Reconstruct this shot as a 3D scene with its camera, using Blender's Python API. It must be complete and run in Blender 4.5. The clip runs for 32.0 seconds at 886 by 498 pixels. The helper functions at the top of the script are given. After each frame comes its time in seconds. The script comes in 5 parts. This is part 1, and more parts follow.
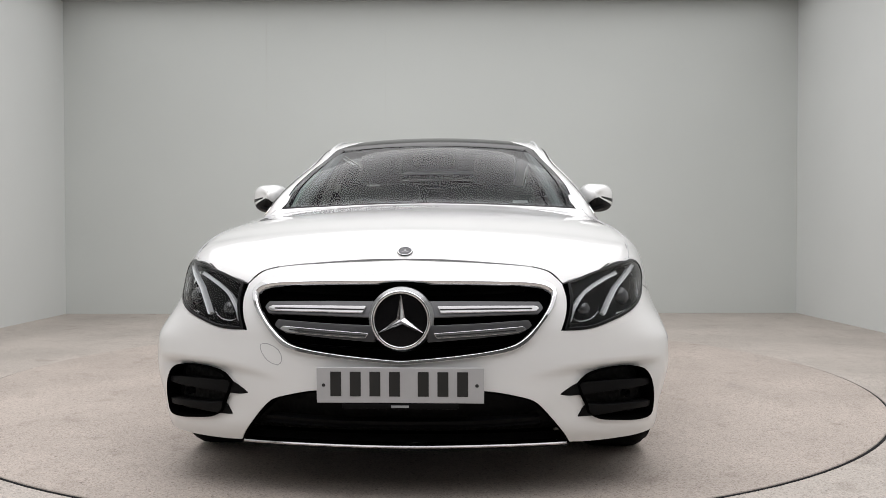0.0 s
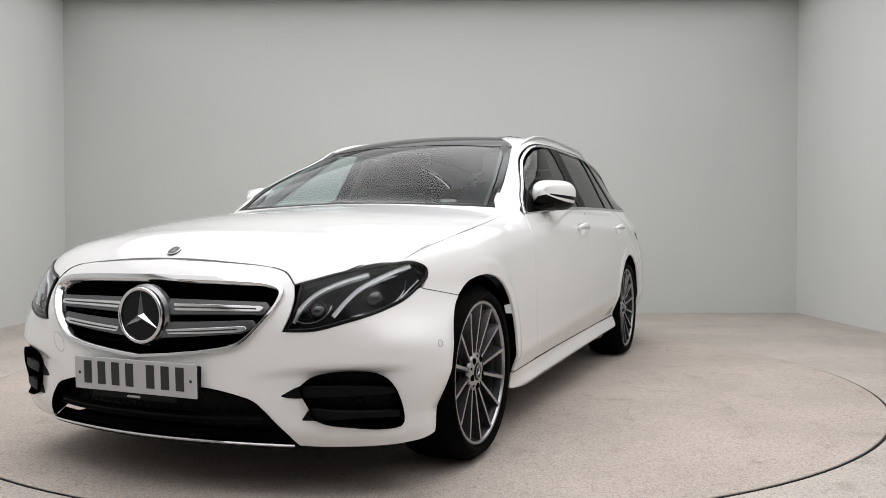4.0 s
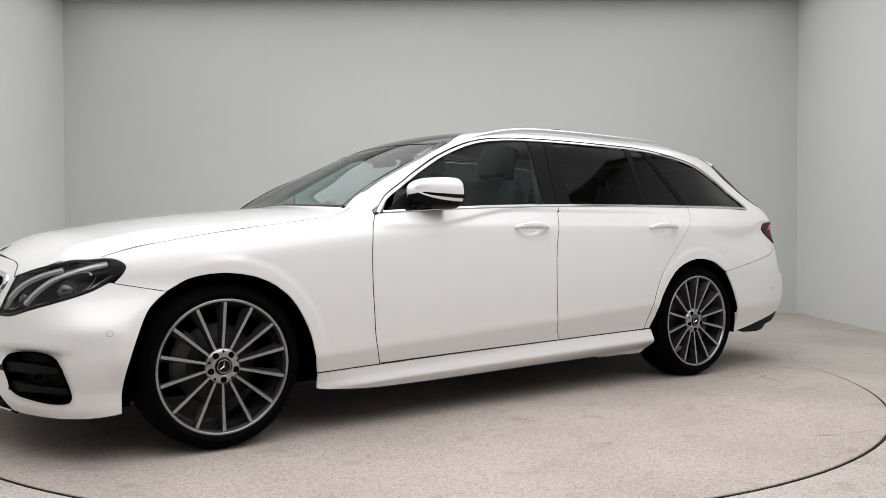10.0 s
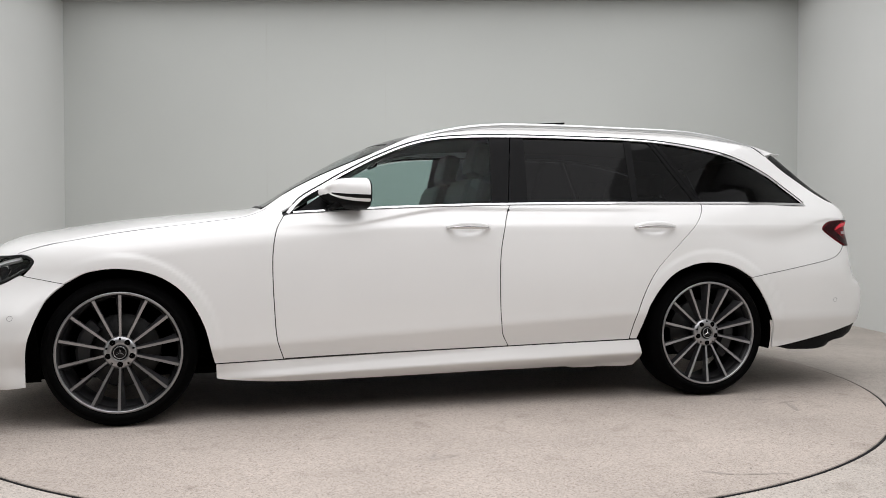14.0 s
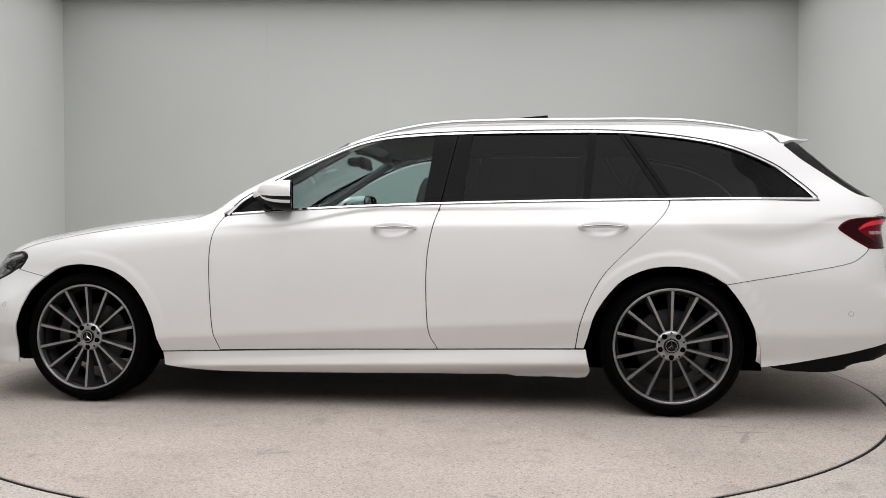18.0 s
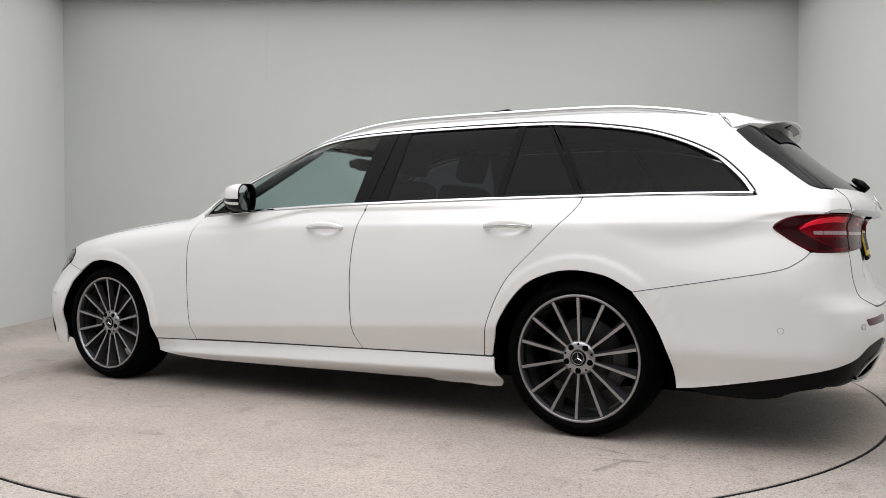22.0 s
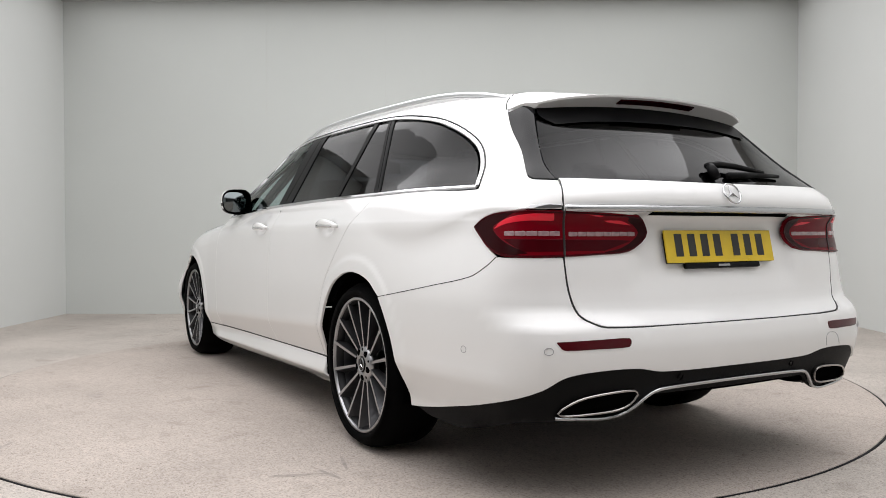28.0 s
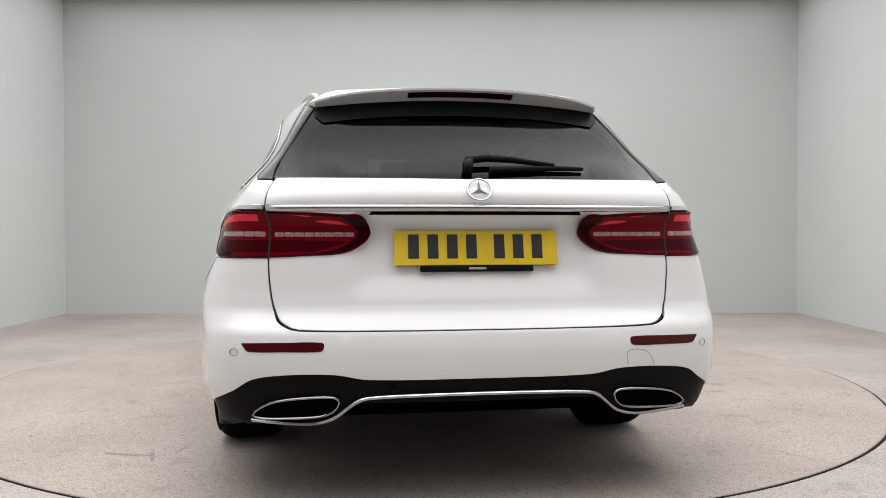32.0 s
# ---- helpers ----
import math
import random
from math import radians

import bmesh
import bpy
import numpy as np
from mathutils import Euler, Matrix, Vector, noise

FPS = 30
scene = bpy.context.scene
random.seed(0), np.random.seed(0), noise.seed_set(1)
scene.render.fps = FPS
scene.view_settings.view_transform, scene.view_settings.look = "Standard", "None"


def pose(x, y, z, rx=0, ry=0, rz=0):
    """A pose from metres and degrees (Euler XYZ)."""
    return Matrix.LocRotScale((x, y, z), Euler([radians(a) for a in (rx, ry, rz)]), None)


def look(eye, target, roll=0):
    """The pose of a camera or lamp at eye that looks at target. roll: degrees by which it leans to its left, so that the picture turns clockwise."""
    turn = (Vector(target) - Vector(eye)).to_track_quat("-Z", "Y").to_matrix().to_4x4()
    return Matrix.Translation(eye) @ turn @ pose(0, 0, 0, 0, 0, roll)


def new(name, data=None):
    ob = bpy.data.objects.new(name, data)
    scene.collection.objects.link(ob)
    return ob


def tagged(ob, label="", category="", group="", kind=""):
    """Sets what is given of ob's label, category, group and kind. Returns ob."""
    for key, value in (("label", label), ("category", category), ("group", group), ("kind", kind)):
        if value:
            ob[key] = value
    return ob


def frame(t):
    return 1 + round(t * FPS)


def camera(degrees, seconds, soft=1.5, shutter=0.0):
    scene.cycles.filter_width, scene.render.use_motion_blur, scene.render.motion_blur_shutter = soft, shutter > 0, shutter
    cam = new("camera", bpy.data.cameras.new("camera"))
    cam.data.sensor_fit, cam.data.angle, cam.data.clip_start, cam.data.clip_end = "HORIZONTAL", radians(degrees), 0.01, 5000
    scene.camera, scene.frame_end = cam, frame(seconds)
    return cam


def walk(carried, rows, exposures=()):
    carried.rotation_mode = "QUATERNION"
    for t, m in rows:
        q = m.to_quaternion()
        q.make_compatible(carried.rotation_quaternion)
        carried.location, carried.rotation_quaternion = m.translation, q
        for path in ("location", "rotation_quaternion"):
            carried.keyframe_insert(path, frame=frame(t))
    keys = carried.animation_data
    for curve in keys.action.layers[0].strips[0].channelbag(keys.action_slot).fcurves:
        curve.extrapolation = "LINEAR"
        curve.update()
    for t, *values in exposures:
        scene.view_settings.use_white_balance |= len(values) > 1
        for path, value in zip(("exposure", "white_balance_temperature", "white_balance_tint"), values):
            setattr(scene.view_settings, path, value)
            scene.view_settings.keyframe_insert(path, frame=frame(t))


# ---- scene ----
from mathutils import geometry

cam = camera(57.2, 32.0, .6)
VIEW = look((0, 0, .869), (0, 10, .6706), -.09)
walk(cam, [(0.0, VIEW), (32.0, VIEW)], [(0.0, .02), (7.0, .06), (14.0, .03), (19.0, .0), (24.0, .06), (30.0, .22), (32.0, .22)])

# ---- light ----
world = bpy.data.worlds.new("studio")
scene.world = world
world.use_nodes = True
world.node_tree.nodes["Background"].inputs[0].default_value = (.9, .95, 1, 1)
world.node_tree.nodes["Background"].inputs[1].default_value = .0
scene.view_settings.exposure = 0.0

AXIS = (-.140, 4.960)
SEAT = (.115, .100)


def lamp(name, x, y, z, w, d, watts, tint, target=None):
    data = bpy.data.lights.new(name, "AREA")
    data.shape, data.size, data.size_y, data.energy, data.color = "RECTANGLE", w, d, watts, tint
    ob = new(name, data)
    ob.matrix_world = look((x, y, z), target) if target else pose(x, y, z)
    return ob


# the lit ceiling of the studio, with an added lamp brightening its middle
lamp("ceiling_lamp", -.13, 3.35, 3.352, 7.45, 10.5, 222, (.996, .985, 1.005))
lamp("softbox_lamp", -.13, 3.8, 3.340, 5.2, 6.6, 150, (.996, .985, 1.005))


# ---- materials ----
def mat(name, color, rough=.5, metal=0.0, coat=0.0, vary=.0, scale=8.0, bump=0.0, bumpscale=200.0, emit=0.0, spec=.5):
    m = bpy.data.materials.new(name)
    m.use_nodes = True
    t = m.node_tree
    b = t.nodes["Principled BSDF"]
    b.inputs["Base Color"].default_value = (*color, 1)
    b.inputs["Roughness"].default_value = rough
    b.inputs["Metallic"].default_value = metal
    b.inputs["Specular IOR Level"].default_value = spec
    b.inputs["Coat Weight"].default_value = coat
    b.inputs["Coat Roughness"].default_value = .04
    if emit:
        b.inputs["Emission Color"].default_value = (*color, 1)
        b.inputs["Emission Strength"].default_value = emit
    place = t.nodes.new("ShaderNodeTexCoord")
    if vary:
        n = t.nodes.new("ShaderNodeTexNoise")
        n.inputs["Scale"].default_value = scale
        n.inputs["Detail"].default_value = 6
        t.links.new(place.outputs["Object"], n.inputs["Vector"])
        r = t.nodes.new("ShaderNodeValToRGB")
        r.color_ramp.elements[0].position, r.color_ramp.elements[1].position = .3, .7
        r.color_ramp.elements[0].color = (*[c * (1 - vary) for c in color], 1)
        r.color_ramp.elements[1].color = (*[min(1, c * (1 + vary)) for c in color], 1)
        t.links.new(n.outputs["Fac"], r.inputs["Fac"])
        t.links.new(r.outputs["Color"], b.inputs["Base Color"])
    if bump:
        n = t.nodes.new("ShaderNodeTexNoise")
        n.inputs["Scale"].default_value = bumpscale
        n.inputs["Detail"].default_value = 3
        t.links.new(place.outputs["Object"], n.inputs["Vector"])
        q = t.nodes.new("ShaderNodeBump")
        q.inputs["Strength"].default_value = bump
        q.inputs["Distance"].default_value = .002
        t.links.new(n.outputs["Fac"], q.inputs["Height"])
        t.links.new(q.outputs["Normal"], b.inputs["Normal"])
    return m


def glass(name, tint, ior=1.5):
    """Thin glass: clear through its tint, with a mirror sheen."""
    m = bpy.data.materials.new(name)
    m.use_nodes = True
    t = m.node_tree
    t.nodes.remove(t.nodes["Principled BSDF"])
    a, g, f, w, q, x = (t.nodes.new("ShaderNode" + k) for k in ("BsdfTransparent", "BsdfGlossy", "LayerWeight", "Math", "Math", "MixShader"))
    a.inputs["Color"].default_value = (*tint, 1)
    g.inputs["Roughness"].default_value = 0
    least = ((ior - 1) / (ior + 1))**2
    f.inputs["Blend"].default_value = .5
    w.operation, q.operation = "POWER", "MULTIPLY_ADD"
    w.inputs[1].default_value = 5
    q.inputs[1].default_value, q.inputs[2].default_value = 1 - least, least
    t.links.new(f.outputs["Facing"], w.inputs[0])
    t.links.new(w.outputs[0], q.inputs[0])
    t.links.new(q.outputs[0], x.inputs[0])
    t.links.new(a.outputs[0], x.inputs[1])
    t.links.new(g.outputs[0], x.inputs[2])
    t.links.new(x.outputs[0], t.nodes["Material Output"].inputs["Surface"])
    return m


def floor_mat(name, base):
    """Speckled resin and aggregate flooring with dull stains."""
    m = mat(name, base, .7, bump=.25, bumpscale=260, spec=.10)
    t = m.node_tree
    b = t.nodes["Principled BSDF"]
    place = t.nodes.new("ShaderNodeTexCoord")
    coords = place.outputs["Object"]

    def noise_(scale, detail=4.0):
        n = t.nodes.new("ShaderNodeTexNoise")
        n.inputs["Scale"].default_value, n.inputs["Detail"].default_value = scale, detail
        t.links.new(coords, n.inputs["Vector"])
        return n.outputs["Fac"]

    def ramp(fac, p0, c0, p1, c1):
        r = t.nodes.new("ShaderNodeValToRGB")
        r.color_ramp.elements[0].position, r.color_ramp.elements[1].position = p0, p1
        r.color_ramp.elements[0].color, r.color_ramp.elements[1].color = (*c0, 1), (*c1, 1)
        t.links.new(fac, r.inputs["Fac"])
        return r.outputs["Color"]

    def times(a, c):
        x = t.nodes.new("ShaderNodeMix")
        x.data_type, x.blend_type = "RGBA", "MULTIPLY"
        x.inputs["Factor"].default_value = 1
        t.links.new(a, x.inputs[6])
        t.links.new(c, x.inputs[7])
        return x.outputs[2]
    def grains(scale):
        """A random value for each grain of the aggregate."""
        v = t.nodes.new("ShaderNodeTexVoronoi")
        v.inputs["Scale"].default_value = scale
        t.links.new(coords, v.inputs["Vector"])
        c = t.nodes.new("ShaderNodeSeparateColor")
        t.links.new(v.outputs["Color"], c.inputs[0])
        return c.outputs[0]
    col = ramp(noise_(1.3, 5), .35, [c * .90 for c in base], .68, [c * 1.08 for c in base])
    col = times(col, ramp(grains(200), .05, (.70, .69, .68), .45, (1, 1, 1)))
    col = times(col, ramp(grains(120), .60, (1, 1, 1), 1.0, (1.16, 1.155, 1.15)))
    col = times(col, ramp(grains(130), .0, (.55, .53, .52), .012, (1, 1, 1)))
    col = times(col, ramp(noise_(6, 6), .28, (.84, .83, .82), .42, (1, 1, 1)))
    t.links.new(col, b.inputs["Base Color"])
    return m


def mesh_mat():
    """Black honeycomb mesh, read as small dark cells."""
    m = mat("intake_mesh", (.003, .003, .003), .5, spec=.08)
    t = m.node_tree
    place, v, q = t.nodes.new("ShaderNodeTexCoord"), t.nodes.new("ShaderNodeTexVoronoi"), t.nodes.new("ShaderNodeBump")
    v.inputs["Scale"].default_value = 55
    q.inputs["Distance"].default_value = .004
    t.links.new(place.outputs["Object"], v.inputs["Vector"])
    t.links.new(v.outputs["Distance"], q.inputs["Height"])
    t.links.new(q.outputs["Normal"], t.nodes["Principled BSDF"].inputs["Normal"])
    return m


M = {
    "paint": mat("white_paint", (.785, .785, .78), .30, coat=1.0, vary=.012, scale=3),
    "black_gloss": mat("black_gloss", (.004, .004, .0044), .12, coat=.03, spec=.18, vary=.1, scale=20),
    "plastic": mat("black_plastic", (.003, .003, .0033), .5, vary=.15, scale=40, bump=.2, bumpscale=600, spec=.10),
    "satin": mat("satin_black", (.004, .004, .0044), .40, spec=.06, vary=.1, scale=30),
    "dark": mat("matt_black", (.002, .002, .002), .9, vary=.2, scale=12, spec=.0),
    "rubber": mat("tyre_rubber", (.002, .002, .0021), .7, vary=.2, scale=25, bump=.3, bumpscale=300, spec=.03),
    "chrome": mat("chrome", (.66, .66, .67), .08, 1.0, vary=.03, scale=5),
    "silver": mat("satin_silver", (.30, .305, .31), .30, 1.0, vary=.05, scale=12),
    "machined": mat("machined_alloy", (.36, .36, .37), .30, 1.0, vary=.06, scale=30),
    "graphite": mat("graphite_alloy", (.085, .085, .09), .36, .7, vary=.1, scale=20),
    # disc steel taken near black: the shade behind the spokes is in its colour
    "disc": mat("brake_steel_shaded", (.012, .012, .012), .45, .3, vary=.2, scale=30),
    "caliper": mat("caliper_grey", (.045, .045, .047), .45, .2, vary=.1),
    "red": mat("red_lens", (.14, .001, .006), .16, spec=.10, vary=.1, scale=9),
    "red_bright": mat("bright_red_lens", (.72, .01, .03), .25, coat=.2, spec=.3, vary=.1, scale=9),
    "red_dark": mat("dark_red_lens", (.02, .0006, .0015), .16, spec=.10, vary=.1, scale=9),
    "lamp_clear": mat("frosted_strip", (.27, .17, .18), .25, coat=1.0, vary=.3, scale=60),
    "lamp_white": mat("light_guide", (.55, .56, .57), .18, coat=1.0, vary=.03),
    "lens_dark": mat("projector_glass", (.015, .016, .018), .05, coat=1.0, vary=.1),
    "mesh": mesh_mat(),
    "steel": mat("brushed_steel", (.32, .31, .30), .20, 1.0, vary=.05, scale=15),
    "mirror": mat("mirror_glass", (.13, .145, .15), .02, 1.0),
    "red_dark2": mat("deep_red_lens", (.045, .0008, .003), .16, spec=.10, vary=.1, scale=9),
    "red_dark3": mat("reflector_red", (.06, .002, .005), .2, coat=.1, spec=.2, vary=.1, scale=9),
    "rail": mat("rail_silver", (.66, .67, .68), .30, 1.0, vary=.04, scale=8),
    "scuff": mat("scuff_mark", (.33, .29, .26), .7, vary=.25, scale=30, bump=.3, bumpscale=200),
    "plate_white": mat("plate_white", (.45, .45, .46), .4, vary=.03, scale=20),
    "plate_yellow": mat("plate_yellow", (.68, .48, .012), .4, vary=.05, scale=20),
    "ink": mat("plate_black", (.012, .012, .012), .5, vary=.1),
    "grey_print": mat("grey_print", (.35, .35, .36), .5, vary=.05),
    "leather": mat("seat_leather", (.025, .025, .027), .5, vary=.2, scale=30, bump=.3, bumpscale=150),
    "trim": mat("cabin_trim", (.05, .05, .052), .6, vary=.15, scale=30, bump=.2, bumpscale=300),
    "headliner": mat("headliner", (.10, .10, .10), .9, vary=.1, scale=60),
    "wind": glass("windscreen_glass", (.70, .78, .78), 1.2),
    "clear": glass("clear_lens", (.93, .94, .95), 1.35),
    "door_glass": glass("door_glass", (.58, .70, .68), 1.24),
    "privacy": glass("privacy_glass", (.04, .04, .045), 1.24),
    # side walls lighter than the back wall: how the light falls, put into colour
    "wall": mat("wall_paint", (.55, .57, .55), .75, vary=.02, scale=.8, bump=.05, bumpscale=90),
    "wall_side": mat("wall_paint_lit", (.645, .66, .645), .75, vary=.02, scale=.8, bump=.05, bumpscale=90),
    "wall_back": mat("unseen_wall_dark", (.11, .11, .108), .8, vary=.03, scale=.8),
    "ceiling": mat("ceiling_paint", (.45, .45, .45), .9, vary=.03, scale=2),
    "joint": mat("wall_joint", (.54, .55, .53), .8, vary=.05),
    "floor": floor_mat("floor_resin", (.465, .425, .388)),
    "table": floor_mat("turntable_resin", (.455, .402, .362)),
    "trim_silver": mat("trim_silver", (.48, .49, .50), .22, 1.0, vary=.04, scale=10),
    "louvre": mat("louvre_satin", (.13, .13, .135), .34, .9, vary=.05, scale=12),
    # barrel far darker than the graphite rim, its colour holding the wheel's inner shade
    "barrel": mat("rim_barrel_shaded", (.012, .012, .013), .40, .5, vary=.15, scale=20),
    "seal": mat("rubber_seal", (.012, .012, .013), .6, vary=.2, spec=.1),
}


# ---- building blocks ----
def part(name, bm, material, parent=None, label="", smooth=False):
    me = bpy.data.meshes.new(name)
    bm.to_mesh(me)
    bm.free()
    me.materials.append(material)
    if smooth:
        for p in me.polygons:
            p.use_smooth = True
    ob = new(name, me)
    ob.parent = parent
    if label:
        tagged(ob, label)
    return ob


def from_arrays(name, verts, faces, material, parent=None, label="", normals=None, smooth=True):
    me = bpy.data.meshes.new(name)
    me.from_pydata([tuple(map(float, v)) for v in verts], [], [tuple(map(int, f)) for f in faces])
    me.materials.append(material)
    for p in me.polygons:
        p.use_smooth = smooth
    me.update()
    if normals is not None:
        me.normals_split_custom_set_from_vertices([tuple(map(float, n)) for n in normals])
    ob = new(name, me)
    ob.parent = parent
    if label:
        tagged(ob, label)
    return ob


def box(bm, x, y, z, sx, sy, sz, bevel=0.0, m=None):
    g = bmesh.ops.create_cube(bm, size=1)
    vs = g["verts"]
    t = Matrix.Translation((x, y, z)) @ Matrix.Diagonal((sx, sy, sz, 1))
    bmesh.ops.transform(bm, matrix=t, verts=vs)
    if bevel:
        es = list({e for v in vs for e in v.link_edges})
        r = bmesh.ops.bevel(bm, geom=es, offset=bevel, segments=2, affect="EDGES", profile=.6)
        vs = r["verts"]
    if m is not None:
        bmesh.ops.transform(bm, matrix=m, verts=list({v for v in vs if v.is_valid}))
    return bm


def tube(bm, pts, r, sides=8, flat=1.0, up=(0, 0, 1)):
    """A bar of round section along points; flat squeezes it across up."""
    rings = []
    pts = [Vector(p) for p in pts]
    for i, p in enumerate(pts):
        d = (pts[min(i + 1, len(pts) - 1)] - pts[max(i - 1, 0)]).normalized()
        a = d.cross(Vector(up)).normalized()
        b = a.cross(d)
        rr = r[i] if isinstance(r, (list, tuple)) else r
        rings.append([bm.verts.new(p + a * rr * math.cos(k * 2 * math.pi / sides) + b * rr * flat * math.sin(k * 2 * math.pi / sides)) for k in range(sides)])
    for q, s in zip(rings, rings[1:]):
        for k in range(sides):
            bm.faces.new((q[k], q[(k + 1) % sides], s[(k + 1) % sides], s[k]))
    bm.faces.new(rings[0][::-1])
    bm.faces.new(rings[-1])
    bmesh.ops.recalc_face_normals(bm, faces=bm.faces)
    return bm


def lathe(bm, profile, n=64, axis="y"):
    """Turns (radius, along) pairs round the y axis."""
    rings = []
    for r, a in profile:
        rings.append([bm.verts.new((r * math.cos(2 * math.pi * k / n), a, r * math.sin(2 * math.pi * k / n))) for k in range(n)])
    for q, s in zip(rings, rings[1:]):
        for k in range(n):
            bm.faces.new((q[k], q[(k + 1) % n], s[(k + 1) % n], s[k]))
    bmesh.ops.recalc_face_normals(bm, faces=bm.faces)
    return bm


# ---- the car's skin ----
def spline(text):
    """A smooth curve through 'x:y x:y ...', flat beyond its ends."""
    k = np.array([[float(c) for c in p.split(":")] for p in text.split()])
    k = k[np.argsort(k[:, 0])]
    xs, ys = k[:, 0], k[:, 1]
    d = np.diff(ys) / np.diff(xs)
    h = np.diff(xs)
    m = np.empty(len(xs))
    m[0], m[-1] = d[0], d[-1]
    m[1:-1] = (d[:-1] * h[1:] + d[1:] * h[:-1]) / (h[1:] + h[:-1])

    def value(x):
        x = np.clip(x, xs[0], xs[-1])
        i = np.clip(np.searchsorted(xs, x) - 1, 0, len(xs) - 2)
        w = h[i]
        t = (x - xs[i]) / w
        return (ys[i] * (2 * t**3 - 3 * t**2 + 1) + m[i] * w * (t**3 - 2 * t**2 + t)
                + ys[i + 1] * (3 * t**2 - 2 * t**3) + m[i + 1] * w * (t**3 - t**2))
    return value


def step(a, b, x):
    t = np.clip((x - a) / (b - a), 0, 1)
    return t * t * (3 - 2 * t)


def smax(a, b, k):
    h = np.maximum(k - np.abs(a - b), 0) / k
    return np.maximum(a, b) + h * h * k / 4


PLAN = spline("2.4:.785 2.1:.865 1.9:.888 1.7:.903 1.47:.920 1.0:.916 0:.914 -1:.919 -1.47:.924 -1.9:.912 -2.2:.889 -2.4:.85 -2.7:.76")
INSET = spline(".12:.075 .20:.050 .25:.046 .28:.043 .30:.0365 .34:.0223 .385:.0062 .394:.0032 .402:.0018 .45:.0006 .62:0 .75:.006 .85:.014 .900:.0205 .908:.0225 .916:.0265 .94:.038 .97:.051 1.02:.070 1.1:.10 1.3:.2")
NOSE = spline(".12:2.20 .19:2.27 .25:2.305 .33:2.318 .42:2.318 .50:2.312 .56:2.303 .62:2.288 .68:2.268 .73:2.245 .78:2.20 .84:2.12 1:1.9")
TAILX = spline(".12:-2.40 .2:-2.49 .28:-2.565 .36:-2.605 .46:-2.632 .54:-2.632 .585:-2.615 .615:-2.578 .66:-2.562 .76:-2.548 .86:-2.532 .92:-2.53 .95:-2.552 .99:-2.552 1.03:-2.53 1.06:-2.50 1.1:-2.42 1.2:-2.3")
HOOD = spline("2.5:.40 2.34:.60 2.27:.70 2.23:.755 2.18:.802 2.143:.828 2.08:.853 2.0:.873 1.886:.893 1.7:.925 1.47:.955 1.16:.984 .95:1.003 .8:1.018 .5:1.05 .3:1.08 0:1.115 -1.2:1.115 -1.5:1.10 -1.8:1.08 -2.2:1.058 -2.42:1.046 -2.53:1.028 -2.6:.99")
BELT = spline("1.2:.66 1.0:.73 .75:.796 .4:.826 0:.842 -.6:.842 -1:.840 -1.5:.815 -1.9:.768 -2.2:.718 -2.5:.65 -2.7:.60")
ROOF = spline("1.7:.40 1.2:.76 .87:1.0 .76:1.077 .65:1.148 .5:1.238 .385:1.299 .27:1.351 .2:1.377 .02:1.425 -.17:1.453 -.4:1.466 -.9:1.470 -1.5:1.452 -1.9:1.421 -2.15:1.402 -2.4:1.385")
REARGLASS = spline("1.0:-2.535 1.06:-2.485 1.2:-2.33 1.33:-2.185 1.45:-2.05")


def skin(x, y, z):
    """Signed value of the car's outer skin, below nought inside; x ahead, z up, half the car's width y."""
    y = np.abs(y)
    taper = .072 * step(.62, 1.0, z) * step(-1.3, -2.2, x)
    edge = z + (.052 * x + .003) * step(.75, .5, z) * step(-1.9, -1.3, x) * step(1.6, 1.1, x) + .025 * np.maximum(x, 0) * step(.7, .88, z)
    hub = np.hypot(np.abs(x + .0) - 1.4695, z - .335)
    flare = .005 * step(.452, .420, hub) * step(.28, .36, z)
    corner = .048 * step(.64, .46, z) * step(1.60, 1.98, x)
    side = y - (PLAN(x) + corner - INSET(edge) - taper + flare)
    sweep = .26 * step(1.0, 2.0, x)
    top = z - (HOOD(x + sweep * y**2) - .075 * y**2 - .06 * y**6)
    high = step(.5, .7, z)
    nose = x - (NOSE(z) - (.30 - .10 * high) * y**2 - (.18 + .82 * high) * y**8)
    tail = (TAILX(z) + (.11 * y**2 + .30 * y**8)) - x
    low = (.135 + .133 * step(-1.9, -2.5, x)) - z
    lower = smax(side, top, .11)
    lower = smax(lower, nose, .10)
    lower = smax(lower, tail, .07)
    lower = smax(lower, low, .03)
    up = z - 1.02
    wall = y - (BELT(x) - (.52 + .15 * step(-1.7, -2.2, x)) * up)
    lean = .36 * step(-.5, .35, x) - .30 * step(.15, .75, x)
    roof = z - (ROOF(x + lean * y**2) - (.10 - .08 * step(-.3, .5, x)) * y**2)
    back = (REARGLASS(z) + .26 * y**2 + .1 * y**6) - x
    upper = smax(wall, roof, .10)
    upper = smax(upper, back, .03)
    rearward = step(-1.2, -1.5, x) * step(-2.3, -1.9, x)
    upper = smax(upper, .99 - .07 * step(-.1, .5, x) - .06 * rearward - z, .003 + .08 * rearward)
    return -smax(-lower, -upper, .015 + .03 * step(0, .6, x) + .13 * step(-1.35, -1.9, x))


